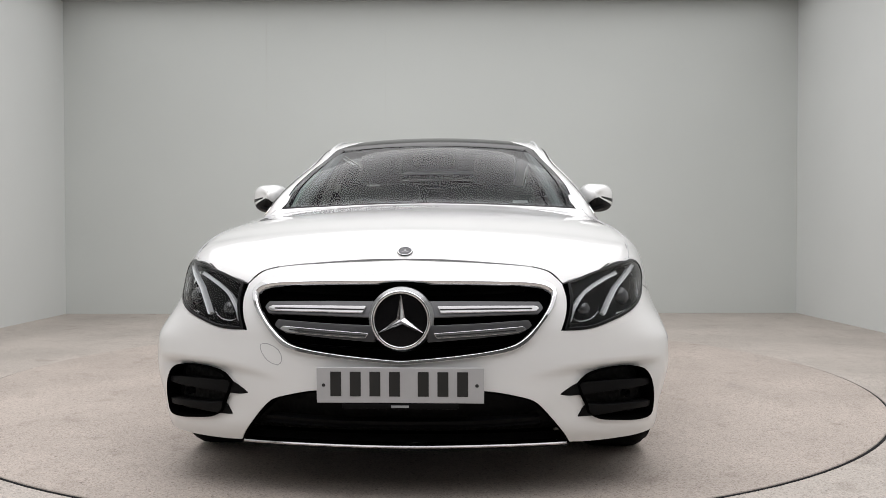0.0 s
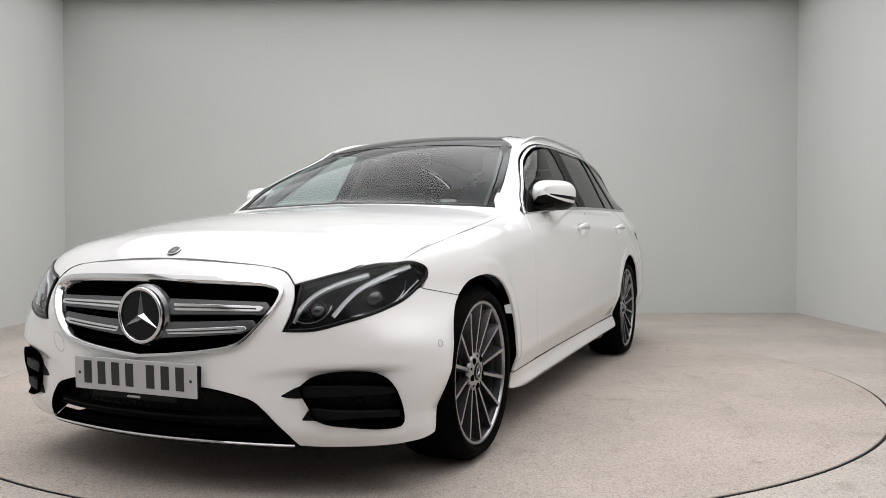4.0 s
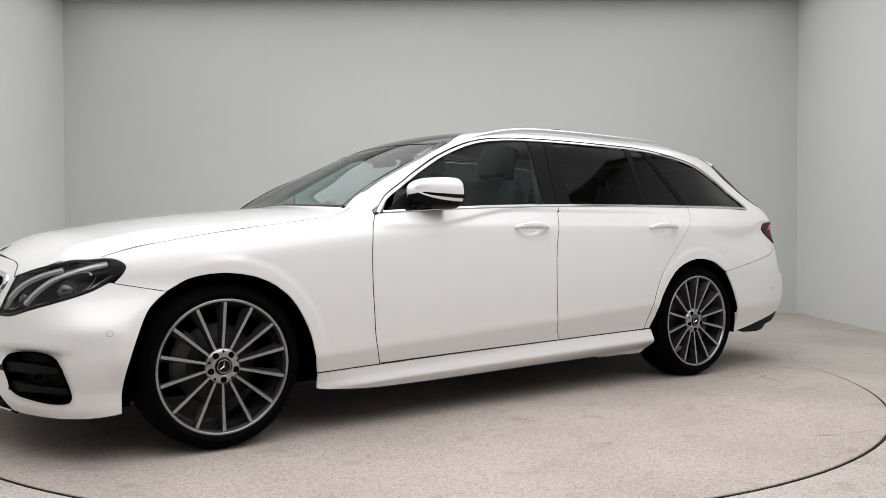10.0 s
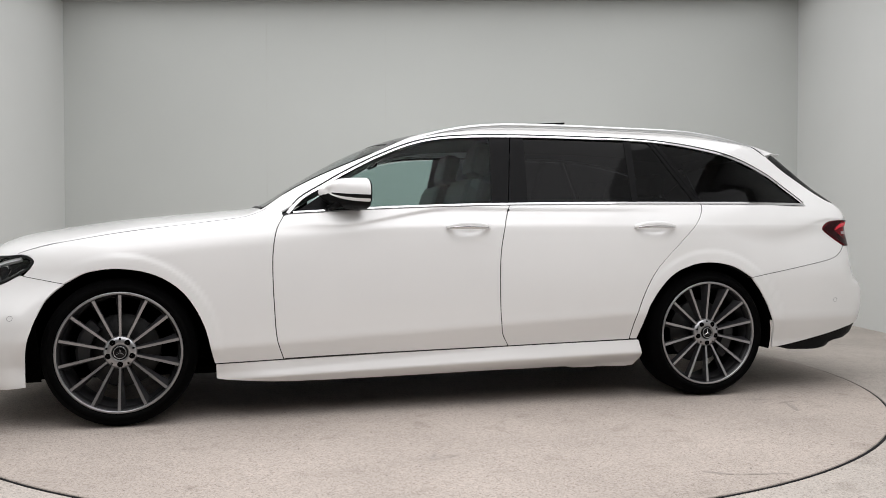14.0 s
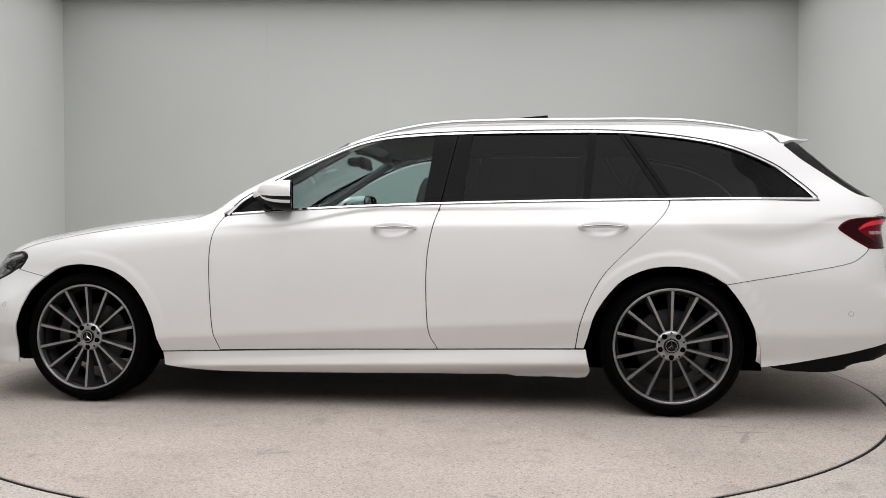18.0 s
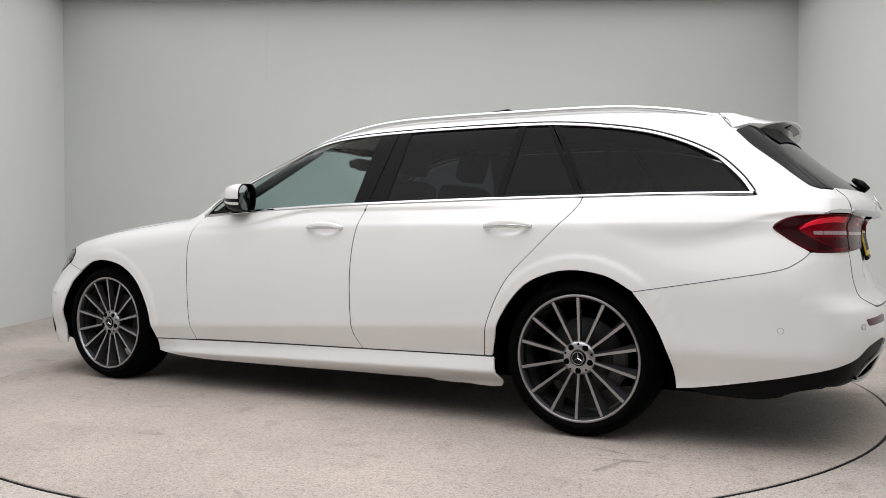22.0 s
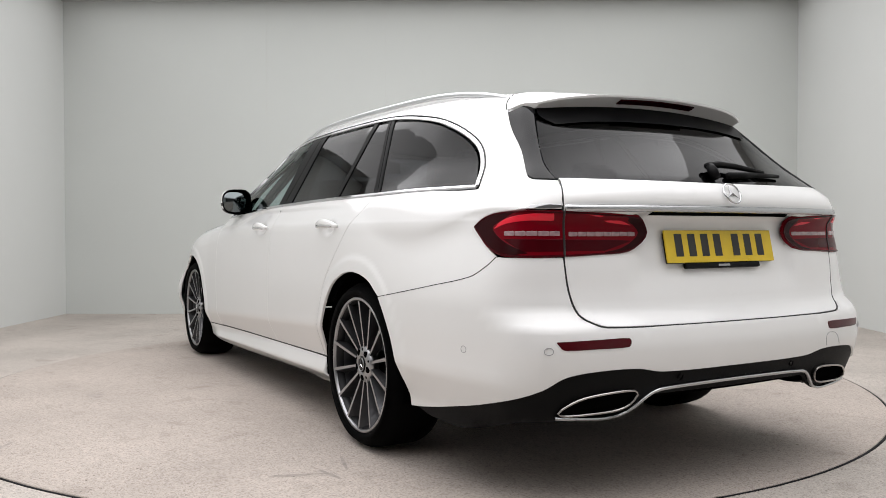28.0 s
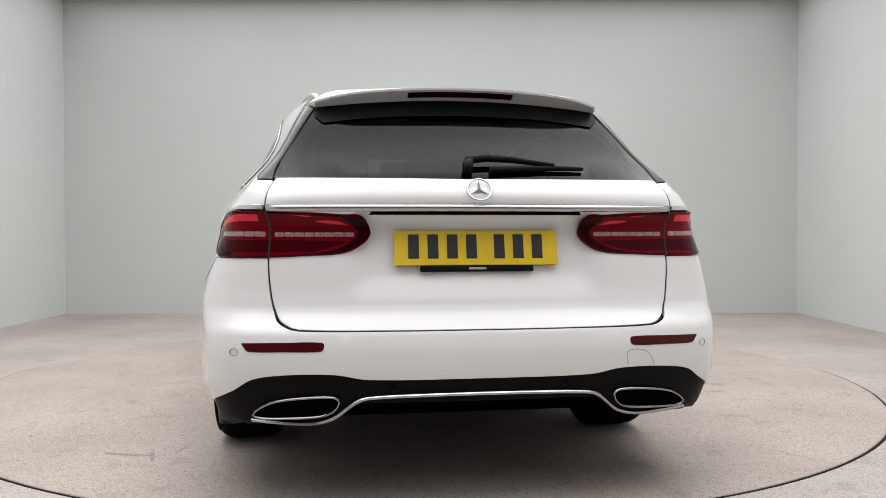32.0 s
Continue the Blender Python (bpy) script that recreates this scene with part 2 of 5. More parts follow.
def cast(o, d, reach):
    """Where rays meet the skin: o and d arrays of points and ways, reach the length searched. Gives places and a mask of hits."""
    n = 44
    ts = np.linspace(0, reach, n)
    lo = np.full(len(o), np.nan)
    hi = np.full(len(o), np.nan)
    open_ = np.ones(len(o), bool)
    for i in range(n):
        p = o + d * ts[i]
        ins = skin(p[:, 0], p[:, 1], p[:, 2]) < 0
        new_ = open_ & ins
        lo[new_], hi[new_] = ts[max(i - 1, 0)], ts[i]
        open_ &= ~ins
    for _ in range(18):
        mid = (lo + hi) / 2
        p = o + d * np.nan_to_num(mid)[:, None]
        ins = skin(p[:, 0], p[:, 1], p[:, 2]) < 0
        hi = np.where(ins, mid, hi)
        lo = np.where(ins, lo, mid)
    return o + d * np.nan_to_num(hi)[:, None], ~np.isnan(hi)


def grad(p):
    e = .002
    g = np.stack([skin(p[:, 0] + (i == 0) * e, p[:, 1] + (i == 1) * e, p[:, 2] + (i == 2) * e)
                  - skin(p[:, 0] - (i == 0) * e, p[:, 1] - (i == 1) * e, p[:, 2] - (i == 2) * e) for i in range(3)], 1)
    return g / (np.linalg.norm(g, axis=1)[:, None] + 1e-9)


QUARTER = .45 * math.pi / 2


def rays(kind, a, b):
    """Rays on to the skin. S: from the side (x, z). T: from above (x, y). F, R: wrapped round the nose or the tail (way, z).
    C: round the cabin (x, degrees up from level)."""
    o, d = np.zeros((len(a), 3)), np.zeros((len(a), 3))
    if kind == "S":
        o[:], d[:] = np.stack([a, a * 0 + 1.3, b], 1), (0, -1, 0)
        return o, d, 1.3
    if kind == "T":
        o[:], d[:] = np.stack([a, b, a * 0 + 1.7], 1), (0, 0, -1)
        return o, d, 1.5
    if kind == "C":
        c, s = np.cos(np.radians(b)), np.sin(np.radians(b))
        o[:] = np.stack([a, 1.2 * c, .9 + 1.2 * s], 1)
        d[:] = np.stack([a * 0, -c, -s], 1)
        return o, d, 1.2
    if kind == "B":
        o[:], d[:] = np.stack([a * 0 - 3.0, a, b], 1), (1, 0, 0)
        return o, d, 1.5
    if kind == "D":
        # slantwise on to the rear pillar
        o[:] = np.stack([a * .7071, a * .7071, b], 1) + np.array([-1.9, 1.9, 0])
        d[:] = (.7071, -.7071, 0)
        return o, d, 2.2
    sg, s = np.sign(a + 1e-12), np.abs(a)
    way, xc = (1, 1.75) if kind == "F" else (-1, -2.05)
    ang = np.clip((s - .45) / .45, 0, math.pi / 2)
    px = xc + way * np.cos(ang) * 1.1 - way * np.maximum(s - .45 - QUARTER, 0)
    py = np.minimum(s, .45) + np.sin(ang) * 1.1
    o[:] = np.stack([px, sg * py, b], 1)
    d[:] = np.stack([-way * np.cos(ang), -sg * np.sin(ang), b * 0], 1)
    return o, d, 1.1


def points(text):
    """'a,b a,b! ...' as points; a ! keeps a corner sharp."""
    out = []
    for w in text.split():
        sharp = w.endswith("!")
        u, v_ = w.rstrip("!").split(",")
        out.append((float(u), float(v_), sharp))
    return out


def curve(text, closed=True, gap=.012):
    """A smooth line through points, as an array of close pairs."""
    k = points(text) if isinstance(text, str) else text
    n = len(k)
    out = []
    for i in range(n if closed else n - 1):
        p1, p2 = np.array(k[i][:2]), np.array(k[(i + 1) % n][:2])
        p0 = np.array(k[i - 1][:2]) if (closed or i) and not k[i][2] else p1
        p3 = np.array(k[(i + 2) % n][:2]) if (closed or i + 2 < n) and not k[(i + 1) % n][2] else p2
        ln = np.linalg.norm(p2 - p1)
        m1 = (p2 - p0) * ln / (ln + np.linalg.norm(p1 - p0) + 1e-9)
        m2 = (p3 - p1) * ln / (ln + np.linalg.norm(p3 - p2) + 1e-9)
        c = max(2, int(ln / gap))
        for t in np.arange(c) / c:
            out.append(p1 * (2 * t**3 - 3 * t**2 + 1) + m1 * (t**3 - 2 * t**2 + t) + p2 * (3 * t**2 - 2 * t**3) + m2 * (t**3 - t**2))
    if not closed:
        out.append(np.array(k[-1][:2]))
    return np.array(out)


def beside(text, d):
    """A line drawn at a distance d to the left of another."""
    c = curve(text, False, .04)
    t = np.gradient(c, axis=0)
    t /= np.linalg.norm(t, axis=1)[:, None] + 1e-9
    c = c + np.stack([-t[:, 1], t[:, 0]], 1) * d
    return " ".join("%.4f,%.4f" % (a, b) for a, b in c)


def mirror_line(c):
    """A half outline from the middle line to the middle line, closed on its other side."""
    flip = c[::-1] * (-1, 1)
    return np.concatenate([c, flip[1:-1] if abs(c[0][0]) < 1e-6 else flip])


def within(q, loop):
    x, y = q[:, 0], q[:, 1]
    ins = np.zeros(len(q), bool)
    a = loop
    b = np.roll(loop, -1, 0)
    for (x1, y1), (x2, y2) in zip(a, b):
        if y1 == y2:
            continue
        c = (y1 > y) != (y2 > y)
        ins ^= c & (x < (x2 - x1) * (y - y1) / (y2 - y1) + x1)
    return ins


def tiling(loop, holes=(), gap=.03, ratio=1.0):
    """Triangles that fill an outline less its holes; ratio stretches the grid's second step."""
    lo, hi = loop.min(0), loop.max(0)
    gx, gy = np.meshgrid(np.arange(lo[0] + gap / 2, hi[0], gap), np.arange(lo[1] + gap * ratio / 2, hi[1], gap * ratio))
    g = np.stack([gx.ravel(), gy.ravel()], 1)
    keep = within(g, loop)
    for h_ in holes:
        keep &= ~within(g, h_)
    g = g[keep]
    scale = np.array([1, 1 / ratio])
    edge = np.concatenate([loop, *holes]) * scale
    far = np.ones(len(g), bool)
    for i in range(0, len(g), 400):
        dd = np.linalg.norm((g[i:i + 400] * scale)[:, None] - edge[None], axis=2).min(1)
        far[i:i + 400] = dd > gap * .45
    g = g[far]
    vs, es = [], []
    for lp in (loop, *holes):
        n0 = len(vs)
        vs += [Vector(p) for p in lp * scale]
        es += [(n0 + i, n0 + (i + 1) % len(lp)) for i in range(len(lp))]
    vs += [Vector(p) for p in g * scale]
    v2, _, faces, *_ = geometry.delaunay_2d_cdt(vs, es, [], 0, 1e-5)
    q = np.array([tuple(p) for p in v2]) / scale
    f = np.array([tuple(t) for t in faces if len(t) == 3])
    mid = q[f].mean(1)
    keep = within(mid, loop)
    for h_ in holes:
        keep &= ~within(mid, h_)
    return q, f[keep]


def panel(name, kind, outline, material, parent, side=1, gap=.03, holes=(), off=0.0, rim=.012, half=False, label="", bend=None, ratio=None):
    """One piece of the skin, cut along an outline, with its edges turned in. half: the outline is one half of a piece across the middle.
    bend: a function of places and normals that gives a further offset."""
    ratio = ratio or (60.0 if kind == "C" else 1.0)
    loops = []
    for line in (outline, *holes):
        c = line if isinstance(line, np.ndarray) else curve(line, not half or line is not outline)
        loops.append(c)
    loop = mirror_line(loops[0]) if half else loops[0]
    hs = []
    for c in loops[1:]:
        hs.append(c)
        if half:
            hs.append(c[::-1] * (-1, 1))
    if half and kind == "T":
        loop = np.concatenate([loops[0], (loops[0][::-1] * (1, -1))])
    q, f = tiling(loop, hs, gap, ratio)
    o, d, reach = rays(kind, q[:, 0], q[:, 1])
    p, ok = cast(o, d, reach)
    good = ok[f].all(1)
    f = f[good]
    nrm = grad(p)
    p = p + nrm * off
    if bend is not None:
        p = p + nrm * bend(p)[:, None]
    a, b, c = p[f[:, 0]], p[f[:, 1]], p[f[:, 2]]
    fn = np.cross(b - a, c - a)
    if np.sum(fn * nrm[f[:, 0]]) < 0:
        f = f[:, ::-1]
    if bend is not None:
        acc = np.zeros_like(p)
        fn = np.cross(p[f[:, 1]] - p[f[:, 0]], p[f[:, 2]] - p[f[:, 0]])
        for i in range(3):
            np.add.at(acc, f[:, i], fn)
        nrm2 = acc / (np.linalg.norm(acc, axis=1)[:, None] + 1e-12)
    else:
        nrm2 = nrm
    verts, faces, norms = [p], [f], [nrm2]
    if rim:
        count = {}
        for t in f:
            for i in range(3):
                e = (int(t[i]), int(t[(i + 1) % 3]))
                count[e] = 1
        edge = np.array([e for e in count if (e[1], e[0]) not in count])
        i0, i1 = edge[:, 0], edge[:, 1]
        out = np.cross(p[i1] - p[i0], nrm[i0])
        out /= np.linalg.norm(out, axis=1)[:, None] + 1e-9
        # a small rounded lip, then the turned-in edge
        n0 = len(p)
        lip = .0015
        quad = np.concatenate([p[i0], p[i1], p[i1] + out * lip - nrm[i1] * lip, p[i0] + out * lip - nrm[i0] * lip,
                               p[i1] + out * lip - nrm[i1] * rim, p[i0] + out * lip - nrm[i0] * rim])
        m = len(edge)
        k = np.arange(m) + n0
        verts.append(quad)
        mid = (nrm[i0] + out)
        mid /= np.linalg.norm(mid, axis=1)[:, None]
        norms += [nrm[i0], nrm[i1], mid, mid, out, out]
        fs = np.concatenate([np.stack([k + m, k, k + 3 * m], 1), np.stack([k + m, k + 3 * m, k + 2 * m], 1),
                             np.stack([k + 2 * m, k + 3 * m, k + 5 * m], 1), np.stack([k + 2 * m, k + 5 * m, k + 4 * m], 1)])
        faces.append(fs)
    v_, f_, n_ = np.concatenate(verts), np.concatenate(faces), np.concatenate(norms)
    if side < 0:
        v_ = v_ * (1, -1, 1)
        n_ = n_ * (1, -1, 1)
        f_ = f_[:, ::-1]
    return from_arrays(name, v_, f_, material, parent, label, n_)


def on_skin(kind, a, b, off=0.0):
    o, d, reach = rays(kind, np.atleast_1d(np.array(a, float)), np.atleast_1d(np.array(b, float)))
    p, _ = cast(o, d, reach)
    n = grad(p)
    return p + n * off, n


def moved(kind, text, into):
    """An outline of one kind, given anew as an outline of another."""
    k = points(text)
    p, _ = on_skin(kind, [w[0] for w in k], [w[1] for w in k])
    out = []
    for (x, y, z), w in zip(p, k):
        y = abs(y)
        if into == "S":
            a, b = x, z
        elif into == "T":
            a, b = x, y
        elif into == "B":
            a, b = y, z
        elif into == "D":
            a, b = (x + y) * .7071, z
        elif into == "C":
            a, b = x, math.degrees(math.atan2(z - .9, y))
        else:
            way, xc = (1, 1.75) if into == "F" else (-1, -2.05)
            if (x - xc) * way > 0:
                a = y if y <= .45 else .45 + .45 * math.atan2(y - .45, (x - xc) * way)
            else:
                a = .45 + QUARTER + (xc - x) * way
            b = z
        out.append("%.4f,%.4f%s" % (a, b, "!" if w[2] else ""))
    return " ".join(out)


def strip(name, kind, line, width, material, parent, side=1, off=.004, thick=.006, label="", closed=False):
    """A moulding of a given width laid along a line on the skin."""
    c = curve(line, closed, .015) if isinstance(line, str) else line
    p, n = on_skin(kind, c[:, 0], c[:, 1])
    if closed:
        t = np.roll(p, -1, 0) - np.roll(p, 1, 0)
    else:
        t = np.gradient(p, axis=0)
    t /= np.linalg.norm(t, axis=1)[:, None] + 1e-9
    w = np.cross(n, t)
    sec = [(-.5, -thick), (-.5, off * .5), (-.3, off), (.3, off), (.5, off * .5), (.5, -thick)]
    rings = [p + w * (s * width) + n * h_ for s, h_ in sec]
    m, k = len(p), len(sec)
    v_ = np.concatenate(rings)
    f_ = []
    for j in range(k - 1):
        for i in range(m if closed else m - 1):
            i2 = (i + 1) % m
            f_.append((j * m + i, j * m + i2, (j + 1) * m + i2, (j + 1) * m + i))
    if not closed:
        f_ += [tuple(j * m for j in range(k)), tuple(j * m + m - 1 for j in range(k))[::-1]]
    if side < 0:
        v_ = v_ * (1, -1, 1)
        f_ = [t_[::-1] for t_ in f_]
    ob = from_arrays(name, v_, f_, material, parent, label, None, False)
    return ob


# ---- the studio ----
WX0, WX1, WY0, WY1, WH = -4.09, 3.83, -2.2, 8.80, 3.366


def wall(name, x0, y0, x1, y1, material, label):
    bm = bmesh.new()
    box(bm, (x0 + x1) / 2, (y0 + y1) / 2, WH / 2 - .02, x1 - x0, y1 - y0, WH + .04, .0)
    return tagged(part(name, bm, material, None, label), category="wall", kind="structure")


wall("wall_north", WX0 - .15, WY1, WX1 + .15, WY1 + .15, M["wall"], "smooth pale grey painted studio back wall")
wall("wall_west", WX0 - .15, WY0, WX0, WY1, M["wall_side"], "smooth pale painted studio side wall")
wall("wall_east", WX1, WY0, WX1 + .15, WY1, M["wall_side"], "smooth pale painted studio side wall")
# unseen wall, made dark so less light fills the shade under the car
wall("wall_south", WX0 - .15, WY0 - .15, WX1 + .15, WY0, M["wall_back"], "unseen studio wall behind the camera, darkened to hold back fill light")
bm = bmesh.new()
box(bm, (WX0 + WX1) / 2, (WY0 + WY1) / 2, WH + .06, WX1 - WX0 + .3, WY1 - WY0 + .3, .12)
tagged(part("ceiling", bm, M["ceiling"], None, "pale grey studio ceiling with diffused light"), category="ceiling", kind="structure")

RING = 2.53
SCUFFS = ((.29, 1.82, .07, .012, 20), (.33, 1.79, .04, .009, 60), (-.62, 2.25, .06, .010, 150), (-.78, 2.30, .09, .008, 170), (-1.66, 1.24, .08, .010, 10), (-1.54, 1.14, .10, .007, -15),
          (-.56, -1.65, .06, .022, 80), (-.75, -1.52, .07, .012, 75), (-1.32, -1.34, .08, .020, 60), (-1.6, 1.36, .11, .014, 70), (-.84, -2.3, .13, .010, 30), (.75, .98, .05, .008, 0))
LEVEL = -.004


def disc_with_hole():
    bm = bmesh.new()
    n = 128
    inner = [bm.verts.new((AXIS[0] + (RING + .007) * math.cos(2 * math.pi * i / n), AXIS[1] + (RING + .007) * math.sin(2 * math.pi * i / n), LEVEL)) for i in range(n)]
    low = [bm.verts.new((v_.co.x, v_.co.y, -.05)) for v_ in inner]
    outer = []
    for i in range(n):
        a = 2 * math.pi * i / n
        c, s = math.cos(a), math.sin(a)
        reach = min(((WX1 if c > 0 else WX0) - AXIS[0]) / c if abs(c) > 1e-6 else 99, ((WY1 if s > 0 else WY0) - AXIS[1]) / s if abs(s) > 1e-6 else 99)
        outer.append(bm.verts.new((AXIS[0] + c * (reach + .14), AXIS[1] + s * (reach + .14), LEVEL)))
    for i in range(n):
        j = (i + 1) % n
        bm.faces.new((inner[i], outer[i], outer[j], inner[j]))
        bm.faces.new((low[i], inner[i], inner[j], low[j]))
    bmesh.ops.recalc_face_normals(bm, faces=bm.faces)
    return bm


fl = part("floor", disc_with_hole(), M["floor"], None, "speckled beige resin studio floor round the turntable")
for poly in fl.data.polygons:
    if poly.normal.z < -.5:
        poly.flip()
tagged(fl, category="floor", kind="structure")
bm = bmesh.new()
box(bm, AXIS[0], AXIS[1], -.075, 2 * RING + .3, 2 * RING + .3, .04)
tagged(part("turntable_pit", bm, M["dark"], None, "dark pit under the turntable"), category="floor", kind="structure")

turntable = tagged(new("turntable"), "round flush turntable of speckled beige resin, turning with the car", "turntable")
turntable.location = (*AXIS, 0)
bm = bmesh.new()
lathe(bm, [(.001, 0), (RING - .010, 0), (RING - .007, -.003), (RING - .007, -.05)], 160)
bmesh.ops.rotate(bm, cent=(0, 0, 0), matrix=Matrix.Rotation(math.pi / 2, 3, "X"), verts=bm.verts)
tt = part("deck", bm, M["table"], turntable, "speckled beige resin deck with faint scuffs")
bm = bmesh.new()
lathe(bm, [(RING - .006, -.05), (RING - .006, -.004), (RING - .004, -.003), (RING + .001, -.003), (RING + .003, -.005), (RING + .004, -.05)], 160)
bmesh.ops.rotate(bm, cent=(0, 0, 0), matrix=Matrix.Rotation(math.pi / 2, 3, "X"), verts=bm.verts)
part("rubber_rim", bm, M["seal"], turntable, "thin black rubber rim", True)
for x in (-1.9, -.62):
    bm = bmesh.new()
    box(bm, x, WY1 - .001, WH / 2, .004, .002, WH)
    tagged(part("trim", bm, M["joint"], None, "thin vertical joint in the back wall"), category="joint", kind="structure")

for x, y, ln, w, turn in SCUFFS:
    bm = bmesh.new()
    n = 18
    ring = []
    for i in range(n):
        a = 2 * math.pi * i / n
        k = 1 + .35 * noise.noise((x * 7 + math.cos(a) * 1.7, y * 7 + math.sin(a) * 1.7, 0))
        ring.append(bm.verts.new((ln * k * math.cos(a), w * k * math.sin(a), 0)))
    bm.faces.new(ring)
    bmesh.ops.transform(bm, matrix=pose(x, y, .0008, 0, 0, turn), verts=bm.verts)
    part("scuff", bm, M["scuff"], turntable)

# ---- the car ----
car = tagged(new("estate_car"), "white five-door estate car with dark multi-spoke wheels parked on the turntable", "car")
PAINT = M["paint"]

# outlines, from above, round the nose, round the tail and from the side
HOODLINE = "2.170,0 2.164,.252 2.150,.419 2.150,.475 2.159,.501 2.167,.520! 2.098,.629 1.990,.727 1.917,.779 1.782,.808 1.563,.818 1.289,.814 1.040,.792 .92,.775 .872,.766! .848,.740! .882,.40 .888,0"
panel("bonnet", "T", HOODLINE, PAINT, car, half=True, gap=.035, label="white bonnet")

GRILLE_OUT = "0,.725! .343,.718 .453,.708 .494,.683 .484,.637 .444,.577 .385,.516 .322,.493 .164,.474 0,.459!"
GRILLE_IN = "0,.712! .343,.706 .446,.697 .482,.677 .472,.634 .431,.573 .373,.521 .308,.500 .164,.481 0,.467!"
LAMP = ".548,.706! .664,.736 .80,.757 .943,.770 1.014,.768 1.060,.747 1.049,.718 .998,.687 .928,.654 .807,.616 .697,.586 .602,.562 .515,.559! .533,.60 .545,.651"
FOG = ".560,.381! .590,.408 .643,.423 .728,.428 .788,.420 .822,.402 .852,.355 .878,.272 .870,.247 .800,.242 .705,.252 .636,.263 .598,.285 .591,.310! .570,.350!"
BUMPER = "0,.779! .252,.769 .419,.756 .474,.741 .502,.720 .520,.702! .528,.66 .522,.61 .502,.553! .602,.556 .697,.580 .807,.610 .928,.648 1.000,.682 1.015,.679! 1.130,.660 1.207,.646! 1.165,.613 1.130,.568 1.087,.455 1.046,.291 1.042,.194! .95,.186 .80,.182 .62,.182 .545,.186! .523,.217 .501,.244 .429,.329 .375,.353 .257,.375 0,.382!"
FOGC = curve(FOG)


def scoop(p):
    """The hollow drawn round the bumper's side intakes."""
    y, z = np.abs(p[:, 1]), p[:, 2]
    edge = .447 - .34 * (y - .72)**2
    return -.022 * step(.34, .66, y) * step(.004, -.022, z - edge) * step(.20, .30, z) * step(.90, .80, y)


full_grille = mirror_line(curve(GRILLE_OUT, False))
BUMP_LOOP = mirror_line(curve(BUMPER, False))
panel("front_bumper", "F", BUMP_LOOP, PAINT, car, holes=(full_grille, FOGC, FOGC[::-1] * (-1, 1)), gap=.012, label="white front bumper", bend=scoop)

ring_in = mirror_line(curve(GRILLE_IN, False))
panel("grille_frame", "F", full_grille * (.995, 1), M["chrome"], car, holes=(ring_in,), gap=.02, off=.012, rim=.05, label="chrome grille surround")
# added black sheet that stands for the shade inside the nose openings
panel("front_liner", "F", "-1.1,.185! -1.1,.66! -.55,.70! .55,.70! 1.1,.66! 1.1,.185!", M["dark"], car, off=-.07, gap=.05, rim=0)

DOOR1 = ".745,.950 .776,.892 .794,.794 .797,.683 .790,.516 .778,.375 .749,.281"
DOOR2 = "-.372,1.004 -.342,.917 -.313,.766 -.307,.573 -.320,.379 -.356,.306"
DOOR3 = "-1.466,1.018 -1.460,.995 -1.424,.943 -1.301,.820 -1.165,.684 -1.097,.575 -1.044,.438 -1.023,.319"


def shift(text, dx):
    return " ".join("%.4f,%s" % (float(w.split(",")[0]) + dx, w.split(",")[1]) for w in text.split())


def back(text):
    return " ".join(reversed(text.split()))


def sharp(text):
    w = text.split()
    return " ".join([w[0].rstrip("!") + "!"] + w[1:-1] + [w[-1].rstrip("!") + "!"])


G = .0038


def pull(p):
    """The hollows behind the door handles."""
    x, z = p[:, 0], p[:, 2]
    out = x * 0
    for xc in (-.147, -1.151):
        d = ((x - xc) / .088)**2 + ((z - .890) / .034)**2
        out -= .014 * step(1.0, .25, d)
    return out


def skirt(p):
    """The sill's two facets, met in a sharp edge: the upper looks up, the lower is undercut."""
    x, z = p[:, 0], p[:, 2]
    edge = .2225 - .025 * x
    return step(1.10, .80, x) * (.030 - .42 * np.maximum(z - edge, 0) - .85 * np.maximum(edge - z, 0))


